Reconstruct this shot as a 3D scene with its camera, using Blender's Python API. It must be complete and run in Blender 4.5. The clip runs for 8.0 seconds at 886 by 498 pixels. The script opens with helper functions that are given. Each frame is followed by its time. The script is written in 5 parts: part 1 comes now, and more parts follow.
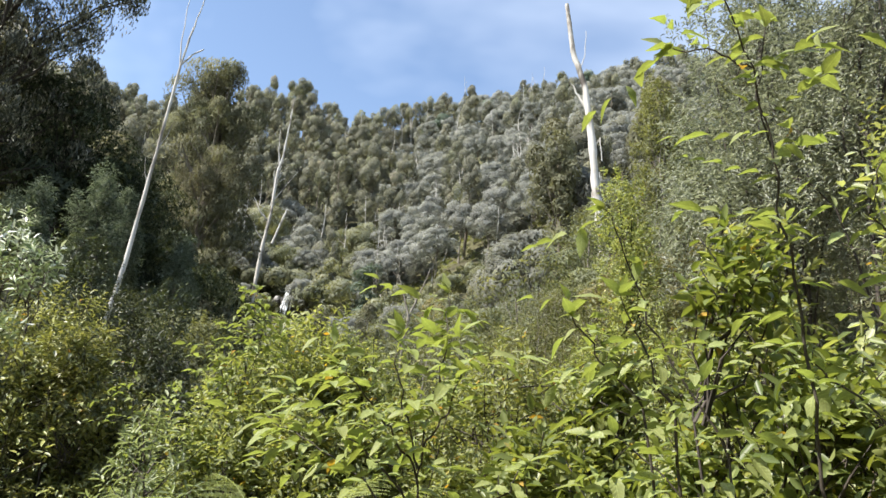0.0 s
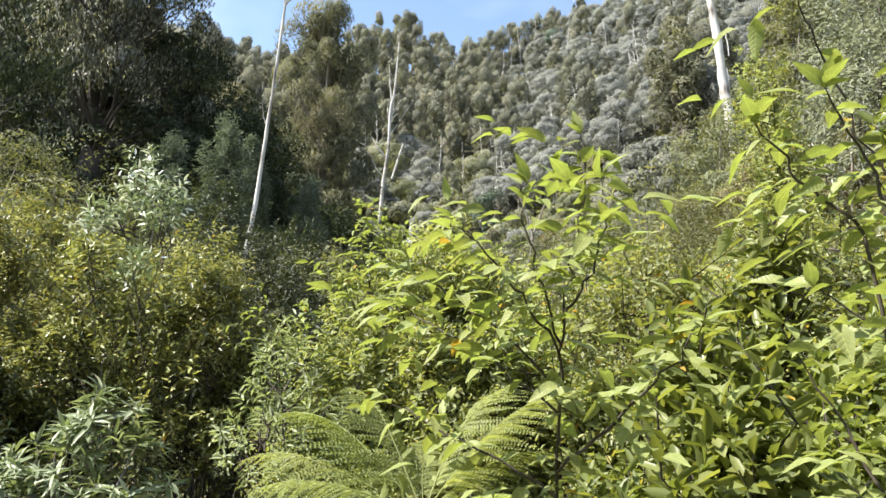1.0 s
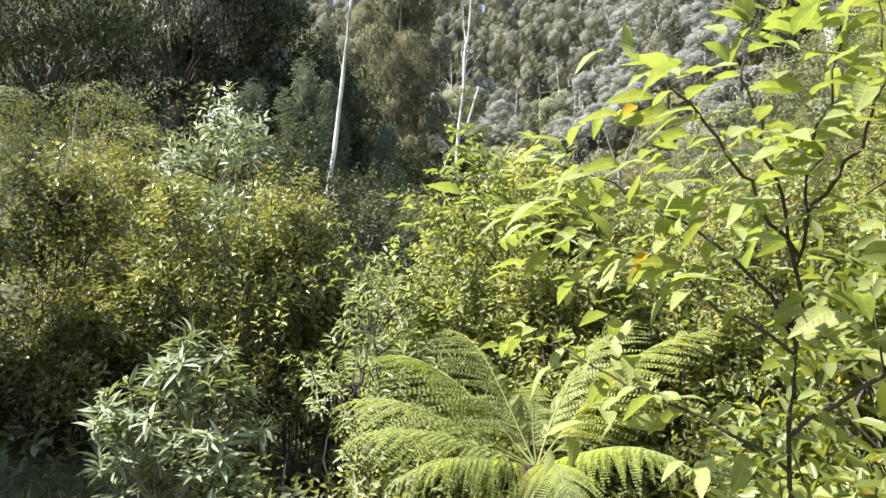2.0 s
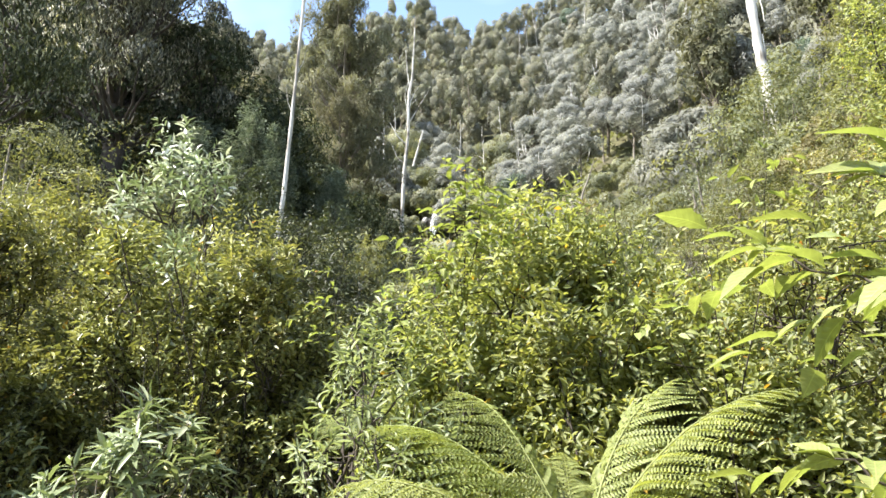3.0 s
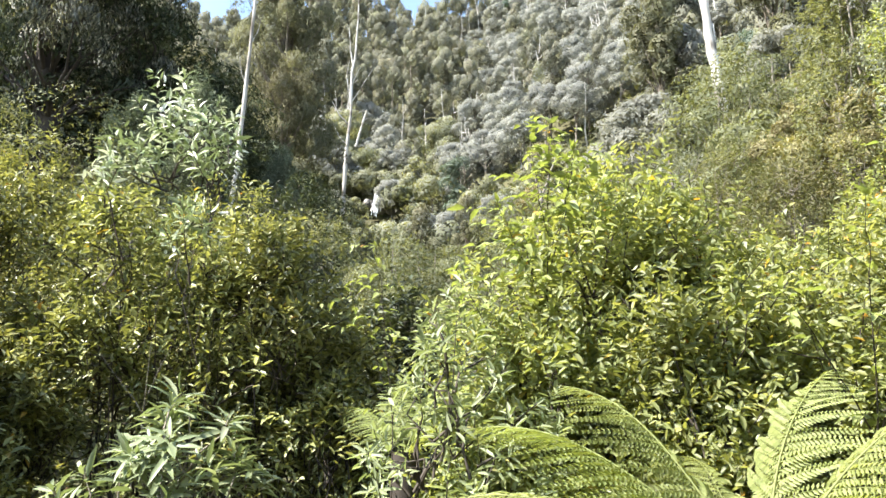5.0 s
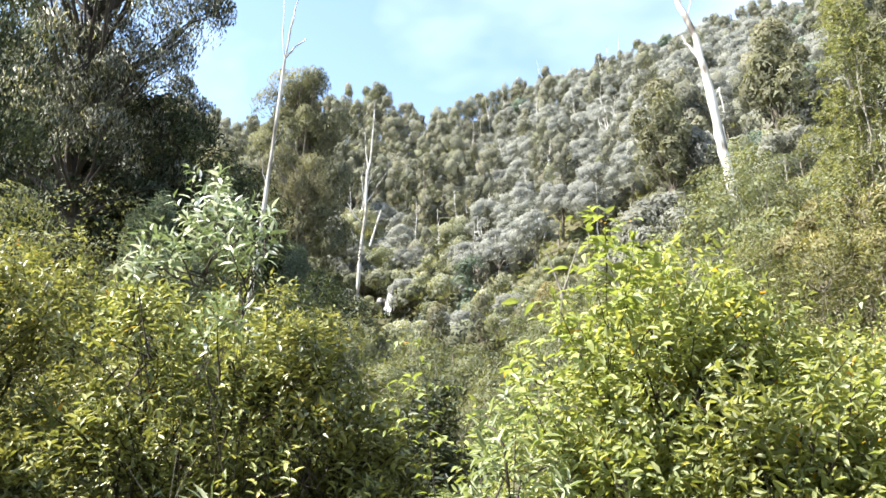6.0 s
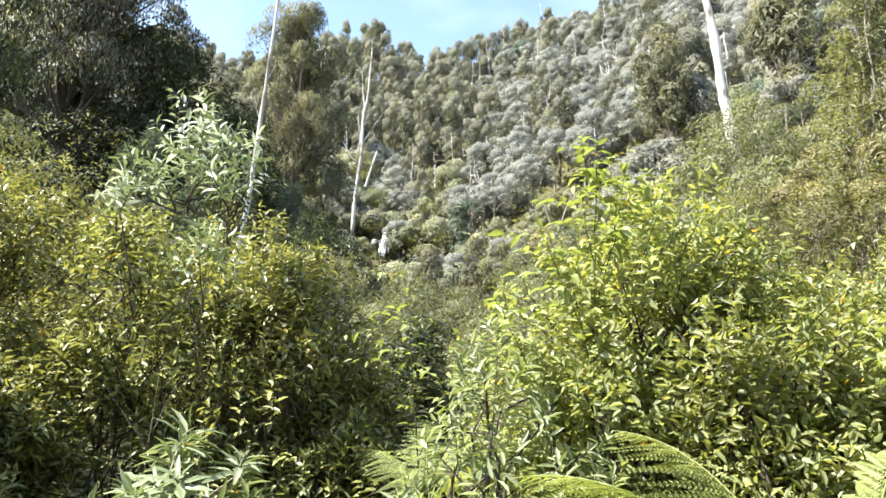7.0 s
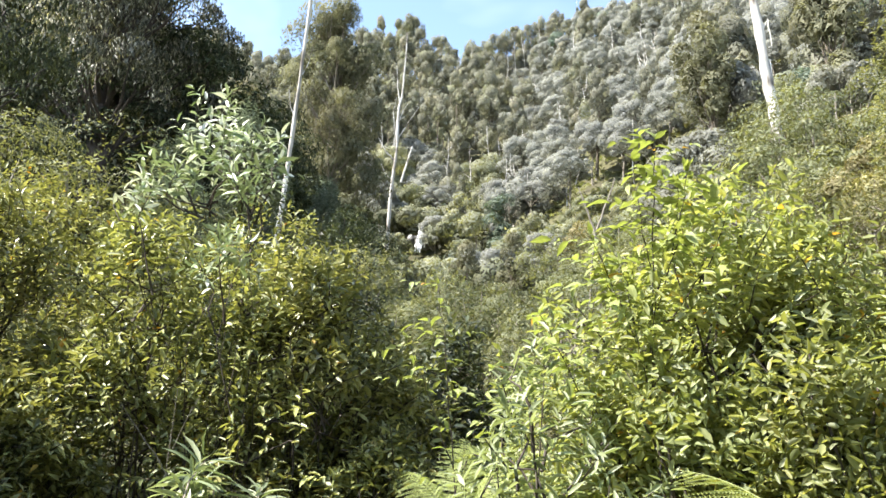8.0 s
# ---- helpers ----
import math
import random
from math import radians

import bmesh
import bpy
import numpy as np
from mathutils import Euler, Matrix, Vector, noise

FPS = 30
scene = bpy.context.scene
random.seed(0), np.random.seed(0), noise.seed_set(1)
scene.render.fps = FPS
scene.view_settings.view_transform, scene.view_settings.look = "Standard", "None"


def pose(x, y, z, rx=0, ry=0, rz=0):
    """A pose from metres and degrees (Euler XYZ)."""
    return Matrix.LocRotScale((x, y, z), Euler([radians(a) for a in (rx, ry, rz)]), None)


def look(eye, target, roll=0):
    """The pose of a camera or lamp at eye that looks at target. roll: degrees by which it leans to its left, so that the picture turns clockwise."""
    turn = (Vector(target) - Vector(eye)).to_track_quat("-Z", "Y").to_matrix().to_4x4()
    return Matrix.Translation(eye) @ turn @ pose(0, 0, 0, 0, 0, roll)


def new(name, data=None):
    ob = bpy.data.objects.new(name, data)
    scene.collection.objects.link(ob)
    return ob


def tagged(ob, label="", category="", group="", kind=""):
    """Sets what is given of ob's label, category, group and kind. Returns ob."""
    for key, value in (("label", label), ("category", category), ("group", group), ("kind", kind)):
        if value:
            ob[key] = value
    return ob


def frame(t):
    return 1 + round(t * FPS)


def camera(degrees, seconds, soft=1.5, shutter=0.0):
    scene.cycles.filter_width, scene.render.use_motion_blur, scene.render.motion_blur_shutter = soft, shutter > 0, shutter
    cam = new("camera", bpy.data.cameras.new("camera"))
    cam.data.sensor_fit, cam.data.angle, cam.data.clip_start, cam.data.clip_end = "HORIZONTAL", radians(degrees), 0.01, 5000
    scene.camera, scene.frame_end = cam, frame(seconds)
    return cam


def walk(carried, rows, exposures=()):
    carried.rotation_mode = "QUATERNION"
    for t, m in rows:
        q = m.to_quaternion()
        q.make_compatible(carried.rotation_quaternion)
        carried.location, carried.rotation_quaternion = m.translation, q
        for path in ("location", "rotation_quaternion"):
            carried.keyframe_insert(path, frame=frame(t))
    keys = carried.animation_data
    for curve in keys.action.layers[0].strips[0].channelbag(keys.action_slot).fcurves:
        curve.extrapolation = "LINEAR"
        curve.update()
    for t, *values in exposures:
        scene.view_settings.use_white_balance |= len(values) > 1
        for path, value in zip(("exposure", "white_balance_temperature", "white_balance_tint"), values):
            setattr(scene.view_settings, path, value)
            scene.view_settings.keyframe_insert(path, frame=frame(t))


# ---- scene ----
cam = camera(62.2, 8.0, soft=1.55)
PATH = [
    (0, (-0.104, 2.44, 1.461), (-0.22, 4.345, 2.059), 4.0),
    (0.5, (-0.113, 2.584, 1.439), (-0.395, 4.489, 1.978), 3.2),
    (1, (-0.14, 2.774, 1.382), (-0.579, 4.686, 1.773), 1.6),
    (1.5, (-0.199, 2.951, 1.367), (-0.813, 4.837, 1.629), 2.2),
    (1.7, (-0.252, 3.013, 1.362), (-0.914, 4.885, 1.587), 1.6),
    (2.8, (-0.69, 3.41, 1.424), (-1.203, 5.315, 1.765), -0.1),
    (3, (-0.767, 3.475, 1.449), (-1.261, 5.38, 1.806), -0.3),
    (3.5, (-0.964, 3.552, 1.465), (-1.429, 5.462, 1.834), -0.3),
    (4, (-1.181, 3.667, 1.493), (-1.571, 5.608, 1.777), -1.2),
    (4.2, (-1.238, 3.716, 1.491), (-1.599, 5.665, 1.757), -1.2),
    (5.3, (-1.638, 3.851, 1.491), (-1.958, 5.787, 1.877), -0.1),
    (5.5, (-1.699, 3.885, 1.516), (-2.027, 5.793, 2.017), -0.2),
    (6, (-1.711, 3.954, 1.508), (-2.056, 5.839, 2.081), -0.2),
    (6.5, (-1.694, 4.021, 1.482), (-1.999, 5.933, 1.984), 0.1),
    (7, (-1.685, 4.045, 1.472), (-2.023, 5.97, 1.896), 1.1),
    (7.5, (-1.717, 4.142, 1.508), (-2.111, 6.057, 1.932), 1.28),
    (8, (-1.743, 4.333, 1.588), (-2.178, 6.242, 1.996), 1.28),
]
EXPOSURES = [(0, 1.22), (1.0, 1.52), (3.0, 1.9), (4.2, 1.93), (5.5, 2.04), (6.5, 2.04), (8.0, 1.95)]
walk(cam, [(t, look(eye, target, roll)) for t, eye, target, roll in PATH], EXPOSURES)

# ---- world, sun ----
SUN_AZ, SUN_EL = -115.0, 51.0


def make_world():
    world = bpy.data.worlds.new("sky")
    scene.world = world
    world.use_nodes = True
    nt = world.node_tree
    nt.nodes.clear()
    out = nt.nodes.new("ShaderNodeOutputWorld")
    bg = nt.nodes.new("ShaderNodeBackground")
    sky = nt.nodes.new("ShaderNodeTexSky")
    sky.sky_type = "NISHITA"
    sky.sun_disc = False
    sky.sun_elevation, sky.sun_rotation = radians(SUN_EL), radians(SUN_AZ)
    sky.air_density, sky.dust_density, sky.ozone_density = 1.0, 0.3, 0.45
    co = nt.nodes.new("ShaderNodeTexCoord")
    mp = nt.nodes.new("ShaderNodeMapping")
    mp.inputs["Scale"].default_value = (1.4, 1.4, 3.0)
    mp.inputs["Rotation"].default_value = (0.3, 0.5, 1.1)
    nz = nt.nodes.new("ShaderNodeTexNoise")
    nz.inputs["Scale"].default_value, nz.inputs["Detail"].default_value = 0.8, 5
    nz.inputs["Distortion"].default_value = 0.3
    rp = nt.nodes.new("ShaderNodeMapRange")
    rp.inputs["From Min"].default_value, rp.inputs["From Max"].default_value = 0.42, 0.78
    rp.inputs["To Max"].default_value = 0.62
    mx = nt.nodes.new("ShaderNodeMix")
    mx.data_type = "RGBA"
    mx.inputs["B"].default_value = (6.3, 6.7, 7.3, 1)
    nt.links.new(co.outputs["Generated"], mp.inputs["Vector"])
    nt.links.new(mp.outputs["Vector"], nz.inputs["Vector"])
    nt.links.new(nz.outputs["Fac"], rp.inputs["Value"])
    nt.links.new(rp.outputs["Result"], mx.inputs["Factor"])
    deep = nt.nodes.new("ShaderNodeHueSaturation")
    deep.inputs["Saturation"].default_value, deep.inputs["Value"].default_value = 0.97, 0.8
    nt.links.new(sky.outputs["Color"], deep.inputs["Color"])
    nt.links.new(deep.outputs["Color"], mx.inputs["A"])
    nt.links.new(mx.outputs["Result"], bg.inputs["Color"])
    bg.inputs["Strength"].default_value = 0.14
    nt.links.new(bg.outputs["Background"], out.inputs["Surface"])


make_world()
sun = new("sun", bpy.data.lights.new("sun", "SUN"))
sun.data.energy, sun.data.angle, sun.data.color = 4.6, radians(0.53), (1.0, 0.945, 0.865)
SUN_DIR = Vector((math.sin(radians(SUN_AZ)) * math.cos(radians(SUN_EL)), math.cos(radians(SUN_AZ)) * math.cos(radians(SUN_EL)), math.sin(radians(SUN_EL))))
sun.matrix_world = look(SUN_DIR * 300, (0, 0, 0))


# ---- materials ----
def base_material(name):
    m = bpy.data.materials.new(name)
    m.use_nodes = True
    nt = m.node_tree
    nt.nodes.clear()
    return m, nt, nt.nodes.new("ShaderNodeOutputMaterial")


def ramp(nt, stops):
    r = nt.nodes.new("ShaderNodeValToRGB")
    e = r.color_ramp.elements
    while len(e) < len(stops):
        e.new(0.5)
    for el, (p, c) in zip(e, stops):
        el.position, el.color = p, (*c, 1)
    return r


def foliage(name, stops, through_light=0.35, gloss=0.42, glow=(1.3, 1.25, 0.5), patch=0.9, grain=0.0, vary=0.9, gaps=0.44, relief=0.16):
    """Leaves: each leaf takes its own tone out of the ramp, larger patches drift in tone, light passes through."""
    m, nt, out = base_material(name)
    geo = nt.nodes.new("ShaderNodeNewGeometry")
    r = ramp(nt, stops)
    info = nt.nodes.new("ShaderNodeObjectInfo")
    co = nt.nodes.new("ShaderNodeTexCoord")
    nz = nt.nodes.new("ShaderNodeTexNoise")
    nz.inputs["Scale"].default_value, nz.inputs["Detail"].default_value = patch, 2
    nt.links.new(co.outputs["Object"], nz.inputs["Vector"])
    val = nt.nodes.new("ShaderNodeMath")
    val.operation = "MULTIPLY_ADD"
    val.inputs[1].default_value, val.inputs[2].default_value = vary, (1.0 if vary < 1 else 0.91) - vary / 2
    nt.links.new(nz.outputs["Fac"], val.inputs[0])
    val2 = nt.nodes.new("ShaderNodeMath")
    val2.operation = "MULTIPLY_ADD"
    val2.inputs[1].default_value = 0.22 if vary < 1 else 0.4
    nt.links.new(info.outputs["Random"], val2.inputs[0])
    nt.links.new(val.outputs[0], val2.inputs[2])
    hue = nt.nodes.new("ShaderNodeHueSaturation")
    hmap = nt.nodes.new("ShaderNodeMapRange")
    hmap.inputs["To Min"].default_value, hmap.inputs["To Max"].default_value = 0.492, 0.508
    if vary > 1:
        drift = nt.nodes.new("ShaderNodeTexNoise")
        drift.inputs["Scale"].default_value, drift.inputs["Detail"].default_value = patch * 0.6, 1
        nt.links.new(co.outputs["Object"], drift.inputs["Vector"])
        hmap.inputs["From Min"].default_value, hmap.inputs["From Max"].default_value = 0.3, 0.7
        hmap.inputs["To Min"].default_value, hmap.inputs["To Max"].default_value = 0.475, 0.525
        nt.links.new(drift.outputs["Fac"], hmap.inputs["Value"])
    else:
        nt.links.new(info.outputs["Random"], hmap.inputs["Value"])
    nt.links.new(hmap.outputs["Result"], hue.inputs["Hue"])
    nt.links.new(geo.outputs["Random Per Island"], r.inputs["Fac"])
    nt.links.new(r.outputs["Color"], hue.inputs["Color"])
    nt.links.new(val2.outputs[0], hue.inputs["Value"])
    tone = hue.outputs["Color"]
    p = nt.nodes.new("ShaderNodeBsdfPrincipled")
    if grain:
        # leaves too small to stand alone: fine light and dark flecks and an uneven surface within each spray
        fine = nt.nodes.new("ShaderNodeTexNoise")
        fine.inputs["Scale"].default_value, fine.inputs["Detail"].default_value = grain, 3
        nt.links.new(co.outputs["Object"], fine.inputs["Vector"])
        fr = nt.nodes.new("ShaderNodeMapRange")
        fr.inputs["From Min"].default_value, fr.inputs["From Max"].default_value = 0.36, 0.64
        fr.inputs["To Min"].default_value, fr.inputs["To Max"].default_value = 0.84, 1.14
        nt.links.new(fine.outputs["Fac"], fr.inputs["Value"])
        mul = nt.nodes.new("ShaderNodeMix")
        mul.data_type, mul.blend_type = "RGBA", "MULTIPLY"
        mul.inputs["Factor"].default_value = 1.0
        nt.links.new(tone, mul.inputs["A"])
        nt.links.new(fr.outputs["Result"], mul.inputs["B"])
        tone = mul.outputs["Result"]
        bp = nt.nodes.new("ShaderNodeBump")
        bp.inputs["Strength"].default_value, bp.inputs["Distance"].default_value = relief, 0.4 / grain
        nt.links.new(fine.outputs["Fac"], bp.inputs["Height"])
        nt.links.new(bp.outputs["Normal"], p.inputs["Normal"])
    p.inputs["Roughness"].default_value = gloss
    p.inputs["Specular IOR Level"].default_value = 0.33
    nt.links.new(tone, p.inputs["Base Color"])
    tr = nt.nodes.new("ShaderNodeBsdfTranslucent")
    tint = nt.nodes.new("ShaderNodeMix")
    tint.data_type, tint.blend_type = "RGBA", "MULTIPLY"
    tint.inputs["Factor"].default_value = 1.0
    tint.inputs["B"].default_value = (*glow, 1)
    nt.links.new(tone, tint.inputs["A"])
    nt.links.new(tint.outputs["Result"], tr.inputs["Color"])
    mix = nt.nodes.new("ShaderNodeMixShader")
    mix.inputs["Fac"].default_value = through_light
    nt.links.new(p.outputs["BSDF"], mix.inputs[1])
    nt.links.new(tr.outputs["BSDF"], mix.inputs[2])
    if grain and gaps:
        # gaps between the small leaves of one spray
        gap = nt.nodes.new("ShaderNodeTexNoise")
        gap.inputs["Scale"].default_value, gap.inputs["Detail"].default_value = grain * 0.8, 1
        nt.links.new(co.outputs["Object"], gap.inputs["Vector"])
        cut = nt.nodes.new("ShaderNodeMath")
        cut.operation = "GREATER_THAN"
        cut.inputs[1].default_value = gaps
        nt.links.new(gap.outputs["Fac"], cut.inputs[0])
        clear = nt.nodes.new("ShaderNodeBsdfTransparent")
        spray = nt.nodes.new("ShaderNodeMixShader")
        nt.links.new(cut.outputs[0], spray.inputs["Fac"])
        nt.links.new(clear.outputs["BSDF"], spray.inputs[1])
        nt.links.new(mix.outputs["Shader"], spray.inputs[2])
        mix = spray
        p.inputs["Specular IOR Level"].default_value = 0.2
    nt.links.new(mix.outputs["Shader"], out.inputs["Surface"])
    return m


def bark(name, stops, scale=6.0, stretch=0.25, bump=0.4, rough=0.8):
    m, nt, out = base_material(name)
    co = nt.nodes.new("ShaderNodeTexCoord")
    mp = nt.nodes.new("ShaderNodeMapping")
    mp.inputs["Scale"].default_value = (1, 1, stretch)
    nz = nt.nodes.new("ShaderNodeTexNoise")
    nz.inputs["Scale"].default_value, nz.inputs["Detail"].default_value = scale, 6
    big = nt.nodes.new("ShaderNodeTexNoise")
    big.inputs["Scale"].default_value = scale * 0.15
    add = nt.nodes.new("ShaderNodeMath")
    add.operation = "MULTIPLY_ADD"
    add.inputs[1].default_value = 0.6
    r = ramp(nt, stops)
    p = nt.nodes.new("ShaderNodeBsdfPrincipled")
    p.inputs["Roughness"].default_value = rough
    bp = nt.nodes.new("ShaderNodeBump")
    bp.inputs["Strength"].default_value, bp.inputs["Distance"].default_value = bump, 0.02
    nt.links.new(co.outputs["Object"], mp.inputs["Vector"])
    nt.links.new(mp.outputs["Vector"], nz.inputs["Vector"])
    nt.links.new(co.outputs["Object"], big.inputs["Vector"])
    nt.links.new(big.outputs["Fac"], add.inputs[0])
    half = nt.nodes.new("ShaderNodeMath")
    half.operation = "MULTIPLY"
    half.inputs[1].default_value = 0.45
    nt.links.new(nz.outputs["Fac"], half.inputs[0])
    nt.links.new(half.outputs[0], add.inputs[2])
    nt.links.new(add.outputs[0], r.inputs["Fac"])
    nt.links.new(r.outputs["Color"], p.inputs["Base Color"])
    nt.links.new(nz.outputs["Fac"], bp.inputs["Height"])
    nt.links.new(bp.outputs["Normal"], p.inputs["Normal"])
    nt.links.new(p.outputs["BSDF"], out.inputs["Surface"])
    return m


HAZEL = foliage("hazel_leaf", [(0.0, (0.17, 0.198, 0.086)), (0.4, (0.24, 0.272, 0.116)), (0.75, (0.312, 0.336, 0.15)), (0.84, (0.35, 0.36, 0.168)), (0.89, (0.355, 0.385, 0.24)), (0.98, (0.395, 0.42, 0.28)), (0.99, (0.47, 0.40, 0.09)), (1.0, (0.5, 0.26, 0.05))], 0.46, 0.42)
OLDHAZEL = foliage("old_hazel_leaf", [(0.0, (0.10, 0.117, 0.05)), (0.4, (0.19, 0.208, 0.083)), (0.65, (0.32, 0.333, 0.125)), (0.88, (0.385, 0.388, 0.16)), (0.92, (0.345, 0.365, 0.23)), (0.99, (0.415, 0.425, 0.285)), (0.994, (0.45, 0.36, 0.07)), (1.0, (0.5, 0.26, 0.05))], 0.28, 0.36, (1.2, 1.15, 0.55))
SAPLING = foliage("sapling_leaf", [(0.0, (0.115, 0.145, 0.045)), (0.6, (0.185, 0.215, 0.07)), (0.985, (0.26, 0.28, 0.10)), (1.0, (0.5, 0.28, 0.05))], 0.45, 0.38)
OLIVE = foliage("olive_leaf", [(0.0, (0.10, 0.112, 0.063)), (0.5, (0.152, 0.165, 0.097)), (0.9, (0.195, 0.205, 0.125)), (1.0, (0.25, 0.255, 0.17))], 0.35, 0.75, patch=0.5, grain=16, vary=1.2)
# dark ramp puts the left slope's tree shade into the leaf colour
SHADELEAF = foliage("dark_leaf", [(0.0, (0.022, 0.03, 0.017)), (0.5, (0.045, 0.057, 0.032)), (0.9, (0.085, 0.10, 0.06)), (1.0, (0.13, 0.15, 0.095))], 0.25, 0.7, patch=0.3, grain=14)
SILVER = foliage("silver_leaf", [(0.0, (0.12, 0.17, 0.06)), (0.3, (0.22, 0.27, 0.13)), (0.5, (0.33, 0.37, 0.25)), (0.65, (0.55, 0.57, 0.49)), (1.0, (0.78, 0.79, 0.74))], 0.2, 0.35, (1.0, 1.05, 0.7))
PALE = foliage("pale_leaf", [(0.0, (0.14, 0.18, 0.09)), (0.5, (0.235, 0.275, 0.155)), (1.0, (0.36, 0.395, 0.265))], 0.3, 0.4, (1.1, 1.15, 0.6))
GREYLEAF = foliage("grey_green_leaf", [(0.0, (0.19, 0.225, 0.115)), (0.5, (0.29, 0.33, 0.185)), (1.0, (0.40, 0.435, 0.29))], 0.4, 0.45, (1.1, 1.15, 0.6))
FERN = foliage("fern_leaf", [(0.0, (0.205, 0.245, 0.08)), (0.5, (0.28, 0.322, 0.12)), (1.0, (0.35, 0.39, 0.165))], 0.5, 0.5)
GUM = foliage("gum_leaf", [(0.0, (0.14, 0.14, 0.088)), (0.5, (0.175, 0.175, 0.112)), (1.0, (0.215, 0.215, 0.145))], 0.38, 0.8, (1.12, 1.12, 0.7), patch=0.2, grain=11, vary=1.5)
# crown shade and sunlit leaves are both put into this wide ramp
SHADEGUM = foliage("shaded_gum_leaf", [(0.0, (0.04, 0.047, 0.032)), (0.5, (0.115, 0.122, 0.09)), (0.8, (0.245, 0.247, 0.19)), (1.0, (0.48, 0.475, 0.41))], 0.28, 0.5, patch=0.45)
WATTLE = foliage("wattle_leaf", [(0.0, (0.20, 0.203, 0.175)), (0.5, (0.24, 0.243, 0.21)), (1.0, (0.285, 0.288, 0.25))], 0.4, 0.9, (1.1, 1.1, 0.8), patch=0.2, grain=13, vary=1.2)
# far leaves: distance haze is put into these greyer, low-contrast tones
HAZEGUM = foliage("far_gum_leaf", [(0.0, (0.122, 0.125, 0.098)), (0.4, (0.168, 0.17, 0.133)), (0.75, (0.21, 0.208, 0.167)), (0.9, (0.2, 0.208, 0.135)), (1.0, (0.25, 0.23, 0.185))], 0.45, 0.85, (1.12, 1.12, 0.8), patch=0.12, grain=7.0, vary=0.7, gaps=0.5, relief=0.35)
HAZEWATTLE = foliage("far_wattle_leaf", [(0.0, (0.2, 0.208, 0.195)), (0.5, (0.248, 0.255, 0.238)), (1.0, (0.302, 0.306, 0.284))], 0.5, 0.9, (1.1, 1.1, 0.9), patch=0.12, grain=7.5, vary=0.6, gaps=0.5, relief=0.3)
HAZEBUSH = foliage("far_shrub_leaf", [(0.0, (0.125, 0.135, 0.09)), (0.5, (0.185, 0.195, 0.135)), (1.0, (0.245, 0.25, 0.185))], 0.36, 0.8, patch=0.2, grain=8.0, vary=0.8, gaps=0.5, relief=0.4)
BLUEW = foliage("blue_wattle_leaf", [(0.0, (0.075, 0.10, 0.075)), (0.5, (0.12, 0.15, 0.115)), (1.0, (0.19, 0.225, 0.175))], 0.3, 0.8, (1.0, 1.1, 0.75), patch=0.3, grain=14)
FEATHER = foliage("feathery_leaf", [(0.0, (0.085, 0.105, 0.07)), (0.5, (0.14, 0.16, 0.112)), (1.0, (0.225, 0.245, 0.18))], 0.3, 0.7, (1.0, 1.1, 0.8), patch=0.5)
DRYLEAF = foliage("dry_scrub_leaf", [(0.0, (0.12, 0.105, 0.055)), (0.5, (0.21, 0.195, 0.10)), (1.0, (0.32, 0.29, 0.17))], 0.3, 0.8, patch=0.5, grain=16, vary=1.2)
FINEW = foliage("fine_wattle_leaf", [(0.0, (0.165, 0.178, 0.13)), (0.5, (0.265, 0.28, 0.215)), (1.0, (0.39, 0.40, 0.33))], 0.35, 0.45, (1.05, 1.1, 0.75), patch=0.5)
BANK = foliage("bank_leaf", [(0.0, (0.105, 0.118, 0.053)), (0.5, (0.172, 0.184, 0.092)), (0.85, (0.23, 0.238, 0.135)), (1.0, (0.30, 0.29, 0.18))], 0.35, 0.5, patch=0.6)
# near-black ramp: the gully's shade is put into the leaf colour
GULLYSHADE = foliage("shady_leaf", [(0.0, (0.028, 0.036, 0.02)), (0.6, (0.055, 0.068, 0.037)), (0.92, (0.095, 0.112, 0.06)), (1.0, (0.16, 0.18, 0.11))], 0.25, 0.45, patch=0.5)
SCRUB = foliage("scrub_leaf", [(0.0, (0.115, 0.125, 0.07)), (0.5, (0.175, 0.185, 0.105)), (1.0, (0.24, 0.245, 0.15))], 0.4, 0.6, patch=0.6)
TWIG = bark("dark_twig", [(0.3, (0.025, 0.02, 0.015)), (0.7, (0.075, 0.06, 0.045))], 30, 0.3, 0.2)
GREYTWIG = bark("grey_twig", [(0.3, (0.10, 0.085, 0.065)), (0.7, (0.30, 0.27, 0.22))], 20, 0.3, 0.2)
DEADWOOD = bark("bleached_wood", [(0.40, (0.09, 0.075, 0.06)), (0.455, (0.29, 0.265, 0.23)), (0.505, (0.48, 0.455, 0.41)), (0.65, (0.62, 0.60, 0.56))], 4.5, 0.12, 0.6)
GUMBARK = bark("gum_bark", [(0.3, (0.07, 0.055, 0.04)), (0.55, (0.20, 0.17, 0.13)), (0.8, (0.48, 0.45, 0.4))], 2.5, 0.15, 0.5)
DARKBARK = bark("dark_bark", [(0.3, (0.02, 0.016, 0.012)), (0.8, (0.09, 0.07, 0.055))], 5, 0.2, 0.6)
ROCK = bark("wet_rock", [(0.3, (0.03, 0.03, 0.028)), (0.8, (0.13, 0.12, 0.10))], 1.2, 1.0, 0.8, 0.5)
WATER = bark("falling_water", [(0.25, (0.78, 0.8, 0.81)), (0.5, (0.92, 0.93, 0.94))], 2.2, 0.15, 0.6, 0.35)
